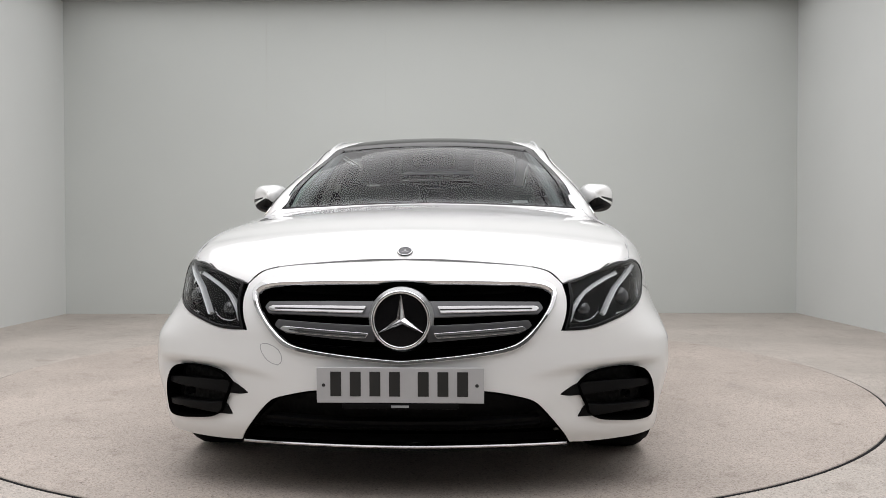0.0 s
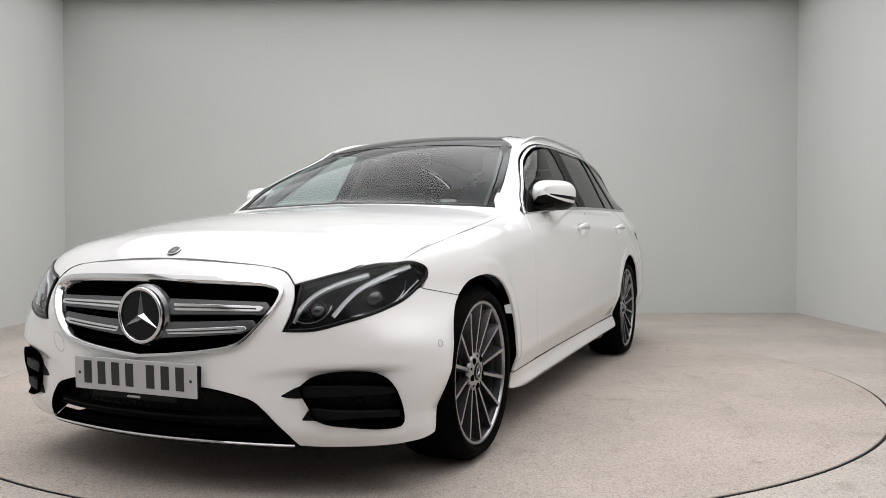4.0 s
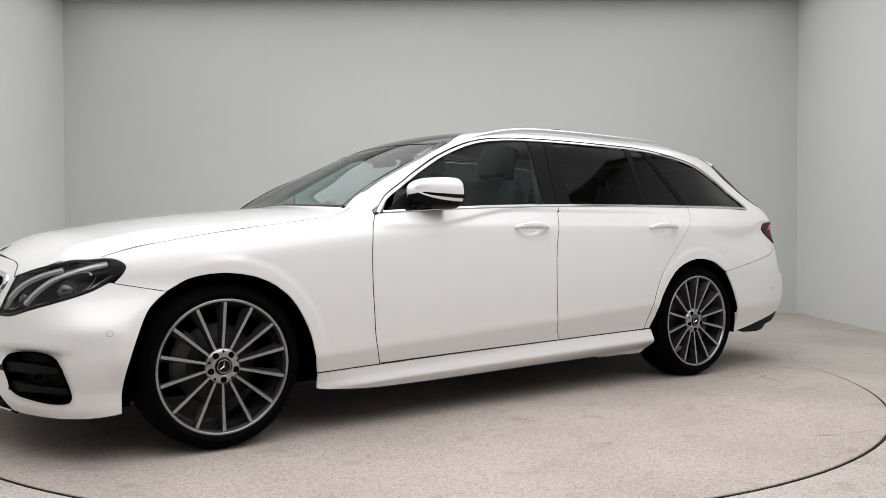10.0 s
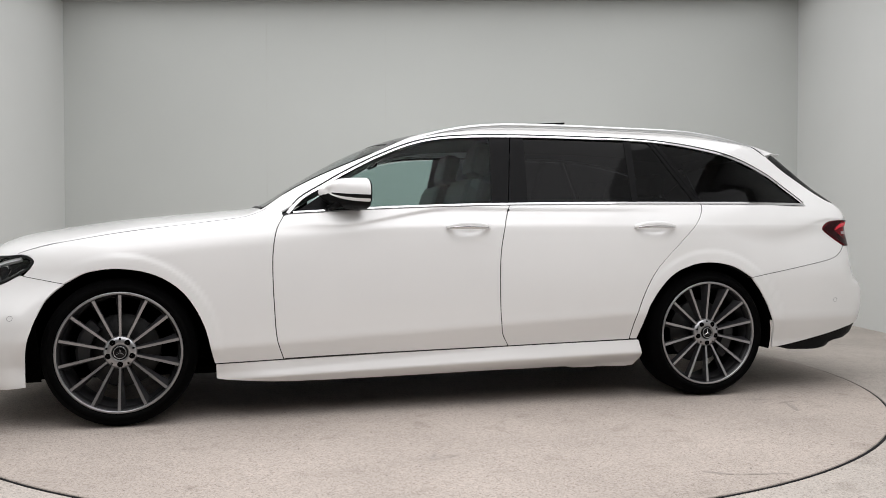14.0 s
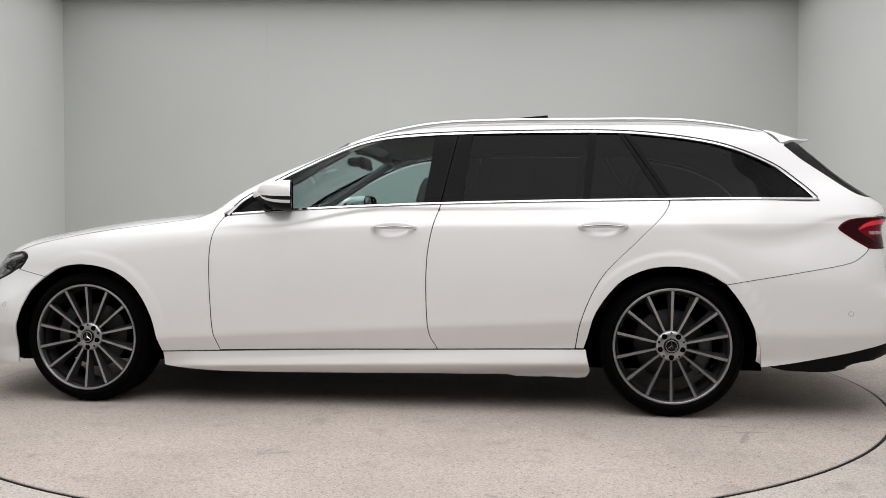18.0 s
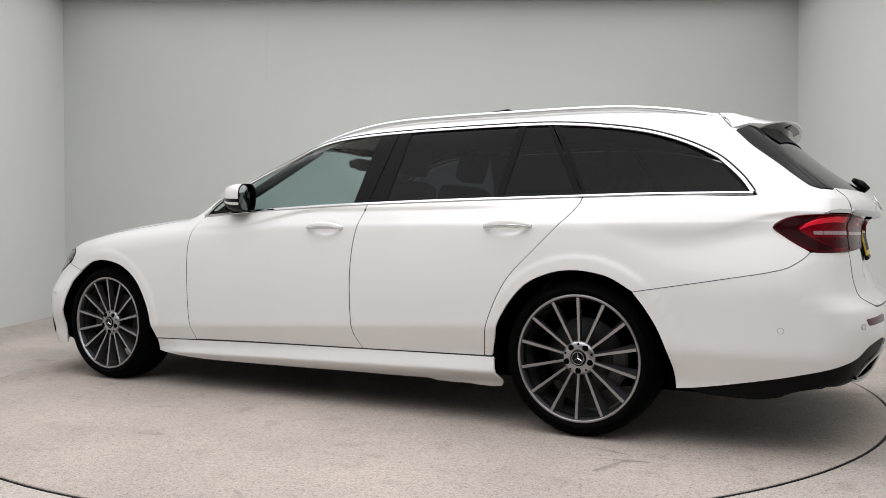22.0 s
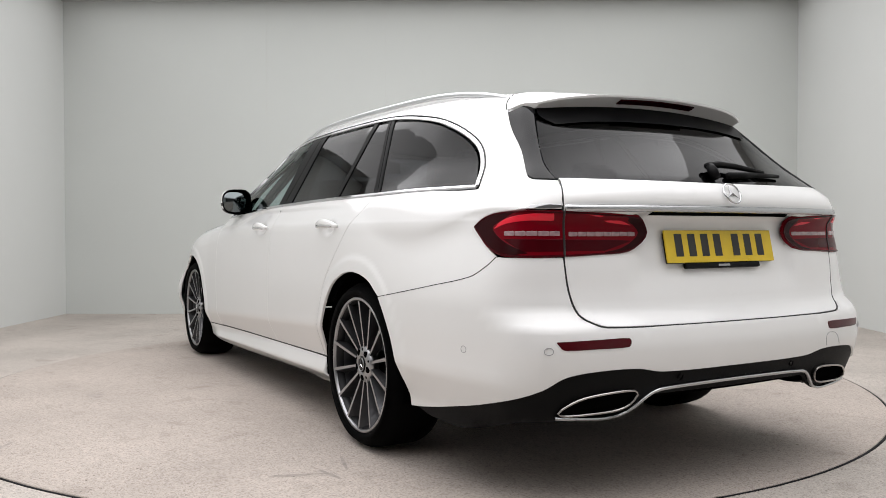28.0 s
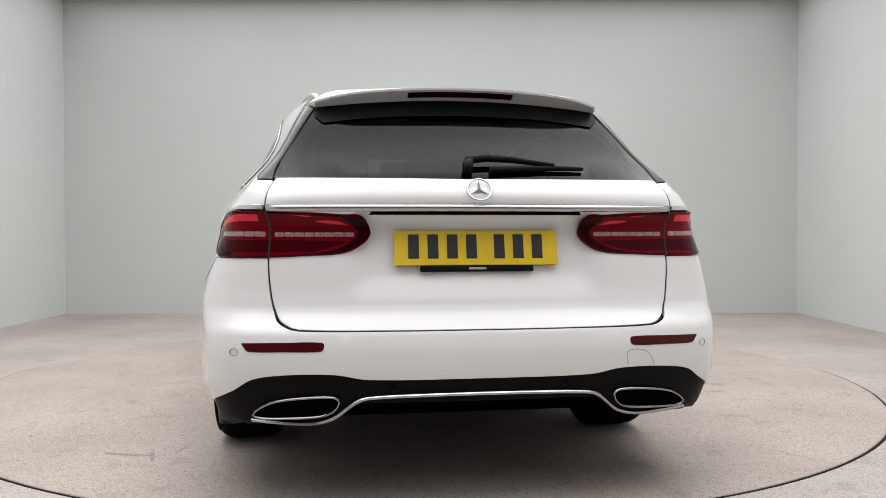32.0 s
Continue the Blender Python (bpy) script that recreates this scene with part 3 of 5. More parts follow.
CHROME = ".725,.962 .66,1.033 .56,1.095 .43,1.171 .25,1.262 .07,1.331 -.106,1.363 -.441,1.378 -.923,1.378 -1.251,1.371 -1.500,1.345 -1.757,1.293 -1.980,1.196 -2.095,1.098 -2.150,1.030"
OUTER = beside(CHROME, -.0115)
CUT = next(i for i, w in enumerate(OUTER.split()) if float(w.split(",")[0]) < -2.06)
for side in (1, -1):
    panel("front_door", "S", sharp(".720,.957 .216,.986 -.30,1.004 -.369,1.006") + " " + sharp(shift(DOOR2, G)) + " " + sharp("-.353,.304 .351,.293 .745,.284") + " " + sharp(back(shift(DOOR1, -G))), PAINT, car, side, gap=.017, ratio=.55, label="white front door", bend=pull)
    panel("rear_door", "S", sharp("-.378,1.006 -.902,1.014 -1.452,1.019") + " " + sharp(shift(DOOR3, G)) + " " + sharp("-1.018,.317 -.36,.304") + " " + sharp(back(shift(DOOR2, -G))), PAINT, car, side, gap=.017, ratio=.55, label="white rear door", bend=pull)
    panel("front_wing", "S", sharp(shift(DOOR1, G)) + " " + sharp(".752,.280 .90,.276 1.052,.272") + " " + sharp(back("1.698,.650 1.605,.697 1.465,.713 1.310,.682 1.190,.599 1.106,.459 1.064,.300 1.057,.272"))
          + " " + sharp(moved("F", "1.206,.649 1.130,.663 1.020,.682", "S")) + " " + sharp(moved("F", "1.052,.712 1.067,.747 1.018,.774 .948,.777", "S"))
          + " " + sharp(moved("T", "1.905,.785 1.782,.805 1.563,.822 1.289,.818 1.040,.796 .90,.776 .815,.761", "S")) + " " + sharp(".778,.989 .762,.985 .753,.968"), PAINT, car, side, gap=.017, ratio=.6, label="white front wing")
    panel("sill", "S", sharp("1.052,.266 .351,.285 -.303,.296 -1.066,.309") + " " + sharp("-1.072,.306 -1.074,.170 -.302,.168 .70,.172 1.00,.192 1.051,.200"), PAINT, car, side, gap=.016, ratio=.5, label="white sill skirt", bend=skirt)
    panel("quarter_panel", "S", sharp(shift(DOOR3, -G)) + " " + sharp("-1.028,.319 -1.060,.318") + " " + sharp("-1.062,.322 -1.078,.374 -1.116,.495 -1.225,.635 -1.340,.695 -1.465,.713 -1.605,.690 -1.716,.6295")
          + " " + sharp(moved("R", "1.491,.6305 1.133,.6905 0.9321,.729 0.867,.767 0.8395,.794", "S")) + " " + sharp(moved("R", "0.8715,.818 0.9161,.855 0.9516,.888 0.9173,.917 0.8624,.934 0.7778,.941", "S"))
          + " " + sharp(moved("R", ".645,.955 .646,1.00 .648,1.034", "S")) + " " + sharp("-2.386,1.039 -2.350,1.053 -2.30,1.090 -2.235,1.144 -2.136,1.221")
          + " " + sharp(" ".join(OUTER.split()[CUT:]) + " -2.170,1.016 -1.9,1.020 -1.74,1.020 -1.480,1.018"), PAINT, car, side, gap=.017, ratio=.6, label="white rear quarter panel")
    panel("pillar_cover", "D", sharp(moved("S", "-2.389,1.043 -2.350,1.058 -2.295,1.096 -2.230,1.150 -2.115,1.241 -2.055,1.303", "D")) + " " + sharp(moved("B", ".49,1.335 .505,1.315 .569,1.203 .624,1.097 .638,1.040", "D")), M["black_gloss"], car, side, gap=.025, off=.001, label="glossy black rear pillar cover")
    # cabin side: pillar and cant rail above the windows
    panel("cant_rail", "C", sharp(moved("S", ".752,.975 " + " ".join(OUTER.split()[1:CUT + 1]), "C"))
          + " " + sharp(moved("S", "-2.135,1.222 -2.12,1.235 -2.035,1.32", "C") + " -1.985,44 -1.985,47.5 -1.94,50 -1.6,51.5 -.9,52 -.3,51 -.02,47.5") + " " + sharp(moved("T", ".140,.580 .215,.597 .36,.636 .50,.670 .61,.696 .72,.715 .840,.732", "C")), PAINT, car, side, gap=.025, label="white pillar and roof rail panel")
    panel("wing_corner", "T", ".90,.76! .88,.80! .76,.80! .735,.775! .735,.70! .79,.705!", PAINT, car, side, gap=.02, off=-.0015, rim=0)
    # dark strips added behind the shut lines, for the shade in the gaps
    for line in (DOOR1, DOOR2, DOOR3):
        strip("door_seal", "S", line, .014, M["ink"], car, side, off=-.002, thick=.012)
    strip("door_seal", "T", "2.098,.629 1.990,.727 1.910,.782 1.782,.802 1.563,.820 1.289,.816 1.040,.794 .90,.774 .815,.758", .014, M["ink"], car, side, off=-.002, thick=.012)
    # side windows
    panel("front_door_glass", "S", ".655,.985! .428,1.158 .242,1.250 .068,1.316 -.108,1.350 -.295,1.364 -.330,1.366! -.289,1.015! .217,1.000", M["door_glass"], car, side, off=-.006, rim=0, gap=.05, label="clear green-tinted front door glass")
    panel("rear_door_glass", "S", "-.508,1.370! -.80,1.369 -1.098,1.365! -1.063,1.030! -.476,1.022!", M["privacy"], car, side, off=-.006, rim=0, gap=.05, label="dark privacy glass")
    panel("rear_door_small_glass", "S", "-1.130,1.365! -1.244,1.362! -1.44,1.036! -1.088,1.031!", M["privacy"], car, side, off=-.006, rim=0, gap=.05, label="dark privacy glass")
    panel("quarter_glass", "S", "-1.285,1.362! -1.497,1.336 -1.753,1.279 -1.977,1.177 -2.128,1.040! -1.48,1.034!", M["privacy"], car, side, off=-.006, rim=0, gap=.05, label="dark privacy glass in the quarter window")
    for nm, ol in (("door_pillar_cover", "-.326,1.372! -.436,1.376! -.366,1.010! -.285,1.008!"), ("door_pillar_cover", "-.444,1.376! -.512,1.376! -.474,1.013! -.374,1.011!"),
                   ("window_divider", "-1.096,1.370! -1.134,1.370! -1.092,1.024! -1.060,1.024!"), ("window_divider", "-1.240,1.370! -1.256,1.370! -1.466,1.026! -1.436,1.028!"),
                   ("window_divider", "-1.264,1.372! -1.292,1.368! -1.486,1.028! -1.472,1.026!"), ("mirror_triangle", ".70,.966! .655,.99 .52,1.085! .515,.982!")):
        panel(nm, "S", ol, M["satin"], car, side, off=-.002, gap=.05)
    strip("window_chrome", "S", CHROME, .017, M["chrome"], car, side, label="bright chrome window moulding")
    strip("belt_chrome", "S", ".700,.967 .216,.994 -.303,1.012 -.902,1.022 -1.457,1.027 -1.74,1.029 -2.150,1.027", .015, M["chrome"], car, side, label="bright chrome belt moulding")
    # added black sheet under the doors, standing for the shade in their gaps
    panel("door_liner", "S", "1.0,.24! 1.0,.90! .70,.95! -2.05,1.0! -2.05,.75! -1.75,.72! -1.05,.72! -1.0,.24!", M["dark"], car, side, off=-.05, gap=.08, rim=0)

panel("windscreen", "T", ".872,0! .866,.395 .836,.733! .72,.717 .61,.698 .50,.672 .36,.638 .215,.599 .155,.586! .205,.424 .265,0!", M["wind"], car, half=True, off=-.004, rim=0, gap=.025, label="clear windscreen with light reflections")
panel("panorama_roof", "T", ".258,0! .198,.424 .150,.575! -.02,.565 -.5,.545 -1.25,.53! -1.28,0!", M["black_gloss"], car, half=True, off=-.002, gap=.05, label="glossy black panoramic glass roof")
panel("roof_panel", "T", "-1.285,0! -1.255,.53! -1.7,.50 -1.97,.47! -1.985,0!", PAINT, car, half=True, gap=.05, label="white roof panel")

# tail
TAILLAMP = "0.947,.888! 0.9127,.913 0.8601,.930 0.7778,.937 0.636,.934 0.518,.930 0.407,.924 0.355,.912 0.333,.869 0.354,.839 0.415,.808 0.521,.800 0.636,.795 0.8109,.797 0.867,.820 0.9115,.855"
TGATE = "0,1.036! .40,1.040 .640,1.043! .640,.99 .640,.936 .636,.803 .622,.682 .598,.617 .568,.595 .534,.582 .278,.578 0,.578!"


def plate_bay(p):
    """The shallow bay for the rear plate."""
    y, z = np.abs(p[:, 1]), p[:, 2]
    return -.020 * step(.43, .34, y) * step(.655, .765, z) * step(.945, .928, z)


panel("tailgate", "R", TGATE, PAINT, car, half=True, gap=.022, bend=plate_bay, label="white tailgate")
RBUMP = "0,.572! .278,.572 .536,.574 .576,.588 .606,.612 .630,.680 .643,.790! 0.8144,.790! 0.8372,.790 0.8652,.7645 0.9298,.7265 1.133,.6875 1.492,.627! 1.440,.560 1.387,.471 1.339,.340 1.327,.243! 1.240,.254 .939,.309 .792,.354 .706,.392 .648,.431 .561,.446 .446,.446 .345,.430 0,.428!"
panel("rear_bumper", "R", RBUMP, PAINT, car, half=True, gap=.03, label="white rear bumper")
panel("diffuser", "R", "0,.430! .345,.432 .446,.448 .561,.448 .650,.433 .708,.394 .794,.356 .941,.311 1.24,.256 1.30,.245! 1.2,.225 .9,.225 .69,.27 .60,.272 .51,.275 .44,.30 .375,.345 .33,.350 0,.350!", M["plastic"], car, half=True, off=-.008, gap=.03, label="black rear diffuser")
# added black sheet that stands for the shade behind the tail panels
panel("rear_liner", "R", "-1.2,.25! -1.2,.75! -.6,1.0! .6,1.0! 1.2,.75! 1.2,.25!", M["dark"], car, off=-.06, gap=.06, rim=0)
for side in (1, -1):
    panel("tail_lamp", "R", TAILLAMP, M["red"], car, side, gap=.02, off=.003, label="red wraparound tail lamp")
RG = "0,1.038! .40,1.041 .632,1.046! .618,1.097 .563,1.203 .50,1.315 .465,1.365! .30,1.375 0,1.38!"
panel("rear_window", "B", RG, M["privacy"], car, half=True, off=-.003, rim=0, gap=.05, label="dark privacy rear window")

# spoiler on the roof's end
def spoiler():
    n, m = 57, 9
    v_, f_ = [], []
    y0 = np.repeat(np.linspace(-.556, .556, n), m)
    t = np.tile(np.linspace(0, 1, m), n)
    e = np.abs(y0) / .556
    y = y0 * (1 - .09 * t)
    x0 = -1.966 - .07 * step(.46, .556, np.abs(y0))
    x = x0 + (-2.255 + .20 * y * y + .03 * e**8 - x0) * t
    zs = on_skin("T", np.clip(x, -2.06, -1.97), y)[0][:, 2] + .0015
    w = step(.15, .9, t)
    z = zs * (1 - w) + (1.371 - .115 * y * y - .012 * e**6) * w
    for i in range(n):
        rows = [(x[i * m + j], y[i * m + j], z[i * m + j]) for j in range(m)]
        a, b, c = rows[-1]
        v_ += rows + [(a + .003, b, c - .007), (a + .045, b, c - .0225), (a + .085, b, c - .037), (-2.13, b, c - .050), (-2.07, b, c - .058)]
    k = m + 5
    for i in range(n - 1):
        for j in range(k - 1):
            f_.append((i * k + j, i * k + j + 1, (i + 1) * k + j + 1, (i + 1) * k + j))
    f_.append(tuple(range(k)))
    f_.append(tuple((n - 1) * k + j for j in range(k))[::-1])
    bm = bmesh.new()
    vs = [bm.verts.new(p) for p in v_]
    for f in f_:
        bm.faces.new([vs[i] for i in f])
    bmesh.ops.recalc_face_normals(bm, faces=bm.faces)
    ob = part("spoiler", bm, PAINT, car, "white roof spoiler", True)
    ob.data.materials.append(M["satin"])
    for i, poly in enumerate(ob.data.polygons):
        if i < (n - 1) * (k - 1) and i % (k - 1) >= m + 2:
            poly.material_index = 1
    ob.data.set_sharp_from_angle(angle=radians(40))
    return ob


spoiler()

# underside and wheel housings
bm = bmesh.new()
box(bm, .0, 0, .192, 3.9, 1.15, .03)
box(bm, 0, 0, .240, 2.05, 1.60, .03)
box(bm, 2.02, 0, .186, .24, 1.00, .02)
part("underbody", bm, M["dark"], car, "dark underbody")
for x, side in ((1.4695, 1), (1.4695, -1), (-1.4695, 1), (-1.4695, -1)):
    bm = bmesh.new()
    n = 24
    rows = []
    for y in (.52, .885):
        rows.append([bm.verts.new((x + .385 * math.cos(math.radians(-15 + 210 * i / n)), y * side, .335 + .372 * math.sin(math.radians(-15 + 210 * i / n)))) for i in range(n + 1)])
    for i in range(n):
        bm.faces.new((rows[0][i], rows[0][i + 1], rows[1][i + 1], rows[1][i]))
    c = bm.verts.new((x, .52 * side, .3))
    for i in range(n):
        bm.faces.new((rows[0][i + 1], rows[0][i], c))
    part("wheel_housing", bm, M["dark"], car)


# ---- wheels ----
def wheel(x, side, r):
    """A wheel with its tyre, rim, fourteen spokes, hub and brake; its face looks along +y before it is turned."""
    hub = new("wheel")
    hub.parent = car
    hub.matrix_local = pose(x, 0, .335, 0, 0, 0 if side > 0 else 180)
    w = .905 - .245
    bm = bmesh.new()
    lathe(bm, [(.268, w), (.30, w - .004), (r - .012, w + .012), (r - .002, w + .035), (r, w + .07), (r, .838), (r - .003, .868), (r - .014, .890), (r - .030, .904), (.305, .910), (.284, .906), (.2745, .897), (.268, .886), (.262, w)], 72)
    part("tyre", bm, M["rubber"], hub, "low-profile black tyre", True)
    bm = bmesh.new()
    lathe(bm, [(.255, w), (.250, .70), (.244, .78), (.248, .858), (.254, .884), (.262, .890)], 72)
    part("rim_barrel", bm, M["barrel"], hub, "rim barrel coloured near black for the shade behind the spokes", True)
    bm = bmesh.new()
    lathe(bm, [(.260, .886), (.262, .8975), (.265, .900), (.272, .900), (.2745, .896), (.2745, .886)], 72)
    part("rim_lip", bm, M["machined"], hub, "machined alloy rim lip", True)
    bm = bmesh.new()
    lathe(bm, [(.262, .892), (.254, .878), (.247, .855), (.242, .825), (.240, .80)], 72)
    part("rim_dish", bm, M["graphite"], hub, "graphite inner face of the rim", True)
    for i in range(14):
        a = 2 * math.pi * (i + .03) / 14 + math.pi / 2
        bm = bmesh.new()
        # a spoke is a tapering blade: a bright machined face on a deep dark body
        for k, (r0, h0, h1) in enumerate(((0, 0, 0),)):
            secs = []
            for s in range(7):
                t = s / 6
                rr = .068 + (.259 - .068) * t
                yy = .874 + .010 * math.sin(math.pi * t * .6) + .014 * t * t
                wd = .0050 + .0016 * t
                dp = .030 + .018 * t
                tw = .005 + .016 * t * t
                secs.append([bm.verts.new((rr, yy, -wd)), bm.verts.new((rr, yy, wd)), bm.verts.new((rr, yy - dp, wd * .5)), bm.verts.new((rr, yy - dp, -wd - tw))])
            for p, q in zip(secs, secs[1:]):
                for j in range(4):
                    bm.faces.new((p[j], p[(j + 1) % 4], q[(j + 1) % 4], q[j]))
            bm.faces.new(secs[0])
            bm.faces.new(secs[-1][::-1])
        bmesh.ops.recalc_face_normals(bm, faces=bm.faces)
        bmesh.ops.rotate(bm, cent=(0, 0, 0), matrix=Matrix.Rotation(-a, 3, "Y"), verts=bm.verts)
        sp = part("spoke", bm, M["graphite"], hub)
        sp.data.materials.append(M["machined"])
        for p in sp.data.polygons:
            if p.normal.y > .8:
                p.material_index = 1
    bm = bmesh.new()
    lathe(bm, [(.032, .868), (.033, .881), (.040, .884), (.062, .880), (.074, .872), (.076, .858), (.070, .84)], 48)
    part("hub_face", bm, M["machined"], hub, "machined alloy hub", True)
    for i in range(5):
        a = 2 * math.pi * i / 5 - math.pi / 2
        bm = bmesh.new()
        lathe(bm, [(.001, .8835), (.0125, .8835), (.0135, .878), (.0135, .87)], 14)
        bmesh.ops.translate(bm, vec=(.053 * math.cos(a), 0, .053 * math.sin(a)), verts=bm.verts)
        part("wheel_bolt", bm, M["dark"], hub)
        a += math.pi / 5
        bm = bmesh.new()
        lathe(bm, [(.001, .8815), (.005, .8815), (.0055, .878), (.0055, .87)], 10)
        bmesh.ops.translate(bm, vec=(.060 * math.cos(a), 0, .060 * math.sin(a)), verts=bm.verts)
        part("hub_recess", bm, M["dark"], hub)
    bm = bmesh.new()
    lathe(bm, [(.001, .887), (.022, .887), (.031, .885), (.034, .880), (.034, .87)], 36)
    part("centre_cap", bm, M["black_gloss"], hub, "black centre cap with a silver emblem", True)
    bm = bmesh.new()
    star_mesh(bm, .024, .0045)
    bmesh.ops.rotate(bm, cent=(0, 0, 0), matrix=Matrix.Rotation(math.pi / 2, 3, "Z"), verts=bm.verts)
    bmesh.ops.translate(bm, vec=(0, .888, 0), verts=bm.verts)
    part("emblem", bm, M["chrome"], hub, "small silver emblem")
    bm = ring_mesh(bmesh.new(), .0265, .0022, 32, 6)
    bmesh.ops.rotate(bm, cent=(0, 0, 0), matrix=Matrix.Rotation(math.pi / 2, 3, "Z"), verts=bm.verts)
    bmesh.ops.translate(bm, vec=(0, .887, 0), verts=bm.verts)
    part("cap_ring", bm, M["silver"], hub, "", True)
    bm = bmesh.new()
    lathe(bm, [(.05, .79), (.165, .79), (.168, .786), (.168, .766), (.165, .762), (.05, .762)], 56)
    part("brake_disc", bm, M["disc"], hub, "brake disc coloured near black for the shade behind the spokes", True)
    bm = bmesh.new()
    ln = 8
    for y0, y1 in ((.765, .825),):
        secs = []
        for i in range(ln + 1):
            a = math.radians((-14 if x > 0 else 166) + 62 * i / ln) if side > 0 else math.radians((132 if x > 0 else -48) + 62 * i / ln)
            secs.append([bm.verts.new((q * math.cos(a), y, q * math.sin(a))) for q, y in ((.13, y0), (.195, y0), (.20, y0 + .01), (.198, y1 - .008), (.185, y1), (.135, y1))])
        for p, q in zip(secs, secs[1:]):
            for j in range(6):
                bm.faces.new((p[j], p[(j + 1) % 6], q[(j + 1) % 6], q[j]))
        bm.faces.new(secs[0])
        bm.faces.new(secs[-1][::-1])
    bmesh.ops.recalc_face_normals(bm, faces=bm.faces)
    part("brake_caliper", bm, M["caliper"], hub, "grey brake caliper")
    return hub


def star_mesh(bm, r, h_):
    """A raised three-armed emblem in the plane across x."""
    top = bm.verts.new((h_, 0, 0))
    outer = []
    for i in range(6):
        a = math.pi / 2 + i * math.pi / 3
        q = r if i % 2 == 0 else r * .17
        outer.append(bm.verts.new((0, q * math.cos(a), q * math.sin(a))))
    for i in range(6):
        bm.faces.new((top, outer[i], outer[(i + 1) % 6]))
    bm.faces.new(outer[::-1])
    bmesh.ops.recalc_face_normals(bm, faces=bm.faces)
    return bm


# ---- fittings at the front ----
def ring_mesh(bm, r, tube_r, n=40, m=8, flat=1.0):
    """A ring in the plane across x."""
    rings = []
    for i in range(n):
        a = 2 * math.pi * i / n
        rings.append([bm.verts.new((tube_r * flat * math.sin(2 * math.pi * j / m), (r + tube_r * math.cos(2 * math.pi * j / m)) * math.cos(a),
                                    (r + tube_r * math.cos(2 * math.pi * j / m)) * math.sin(a))) for j in range(m)])
    for i in range(n):
        p, q = rings[i], rings[(i + 1) % n]
        for j in range(m):
            bm.faces.new((p[j], p[(j + 1) % m], q[(j + 1) % m], q[j]))
    bmesh.ops.recalc_face_normals(bm, faces=bm.faces)
    return bm


for x in (1.4695, -1.4695):
    for side in (1, -1):
        wheel(x, side, .335)


def disc_mesh(bm, r, h_, n=40, bevel=.003):
    """A flat round boss, its face towards +x."""
    rings = []
    for rr, x in ((r, -h_), (r, -bevel), (r - bevel, 0)):
        rings.append([bm.verts.new((x, rr * math.cos(2 * math.pi * i / n), rr * math.sin(2 * math.pi * i / n))) for i in range(n)])
    for p, q in zip(rings, rings[1:]):
        for i in range(n):
            bm.faces.new((p[i], p[(i + 1) % n], q[(i + 1) % n], q[i]))
    bm.faces.new(rings[-1])
    bmesh.ops.recalc_face_normals(bm, faces=bm.faces)
    return bm


def put(name, bm, material, m, label="", parent=None, smooth=False):
    bmesh.ops.transform(bm, matrix=m, verts=bm.verts)
    return part(name, bm, material, parent or car, label, smooth)


def facing(p, n):
    """A pose at p whose +x looks along n, with z kept as upright as it may be."""
    x = Vector(n).normalized()
    y = Vector((0, 0, 1)).cross(x).normalized()
    z = x.cross(y)
    return Matrix.Translation(Vector(p)) @ Matrix((x, y, z)).transposed().to_4x4()


# grille: back plate, louvres, emblem
panel("grille_backing", "F", GRILLE_OUT, M["dark"], car, half=True, off=-.045, gap=.04, rim=0)
for side in (1, -1):
    for up, low in ((".085,.655! .25,.654 .44,.650! .452,.632 .437,.614! .25,.611 .085,.606!", ".115,.637! .25,.637 .425,.635! .437,.629 .428,.621! .25,.620 .125,.618!"),
                    (".085,.578! .25,.584 .405,.592! .414,.575 .375,.551! .25,.540 .085,.528!", ".105,.553! .25,.562 .385,.571! .392,.563 .365,.554! .25,.547 .115,.540!")):
        bar = panel("louvre", "F", up, M["louvre"], car, side, gap=.02, off=-.010, rim=.03, label="satin grey grille louvre")
        pill = panel("louvre_trim", "F", low, M["chrome"], bar, side, gap=.01, off=-.001, rim=.010, label="bright chrome louvre blade")
        a, b = [np.array([w[:2] for w in points(low)])[k] for k in ([0, 1, 2], [6, 5, 4])]
        mid = (a * .45 + b * .55)
        mid[2, 0] -= .012
        strip("louvre_slot", "F", " ".join("%.4f,%.4f" % tuple(w) for w in mid), .0045, M["ink"], pill, side, off=.0012, thick=.006)
    for k in range(5):
        z = .505 + .045 * k
        strip("grille_slat", "F", "0,%.3f .2,%.3f .40,%.3f" % (z, z + .004, z + .012), .006, M["satin"], car, side, off=-.036, thick=.042)
put("emblem_boss", disc_mesh(bmesh.new(), .103, .03, 48, .010), M["silver"], pose(2.2900, 0, .596), "satin silver boss round the emblem", smooth=False)
put("emblem_back", disc_mesh(bmesh.new(), .088, .01), M["black_gloss"], pose(2.3005, 0, .596), "glossy black emblem disc")
put("emblem_ring", ring_mesh(bmesh.new(), .0885, .0065, 56, 10), M["chrome"], pose(2.3030, 0, .596), "chrome ring of the grille emblem", smooth=True)
put("emblem_star", star_mesh(bmesh.new(), .084, .014), M["chrome"], pose(2.3015, 0, .596), "chrome three-armed grille emblem")
p, n = on_skin("T", 2.140, 0.0)
put("bonnet_badge", disc_mesh(bmesh.new(), .026, .003, 32, .002), M["graphite"], facing(p[0] + n[0] * .004, n[0]), "round silver bonnet badge")
put("badge_star", star_mesh(bmesh.new(), .016, .0012), M["silver"], facing(p[0] + n[0] * .0042, n[0]), "", smooth=False)
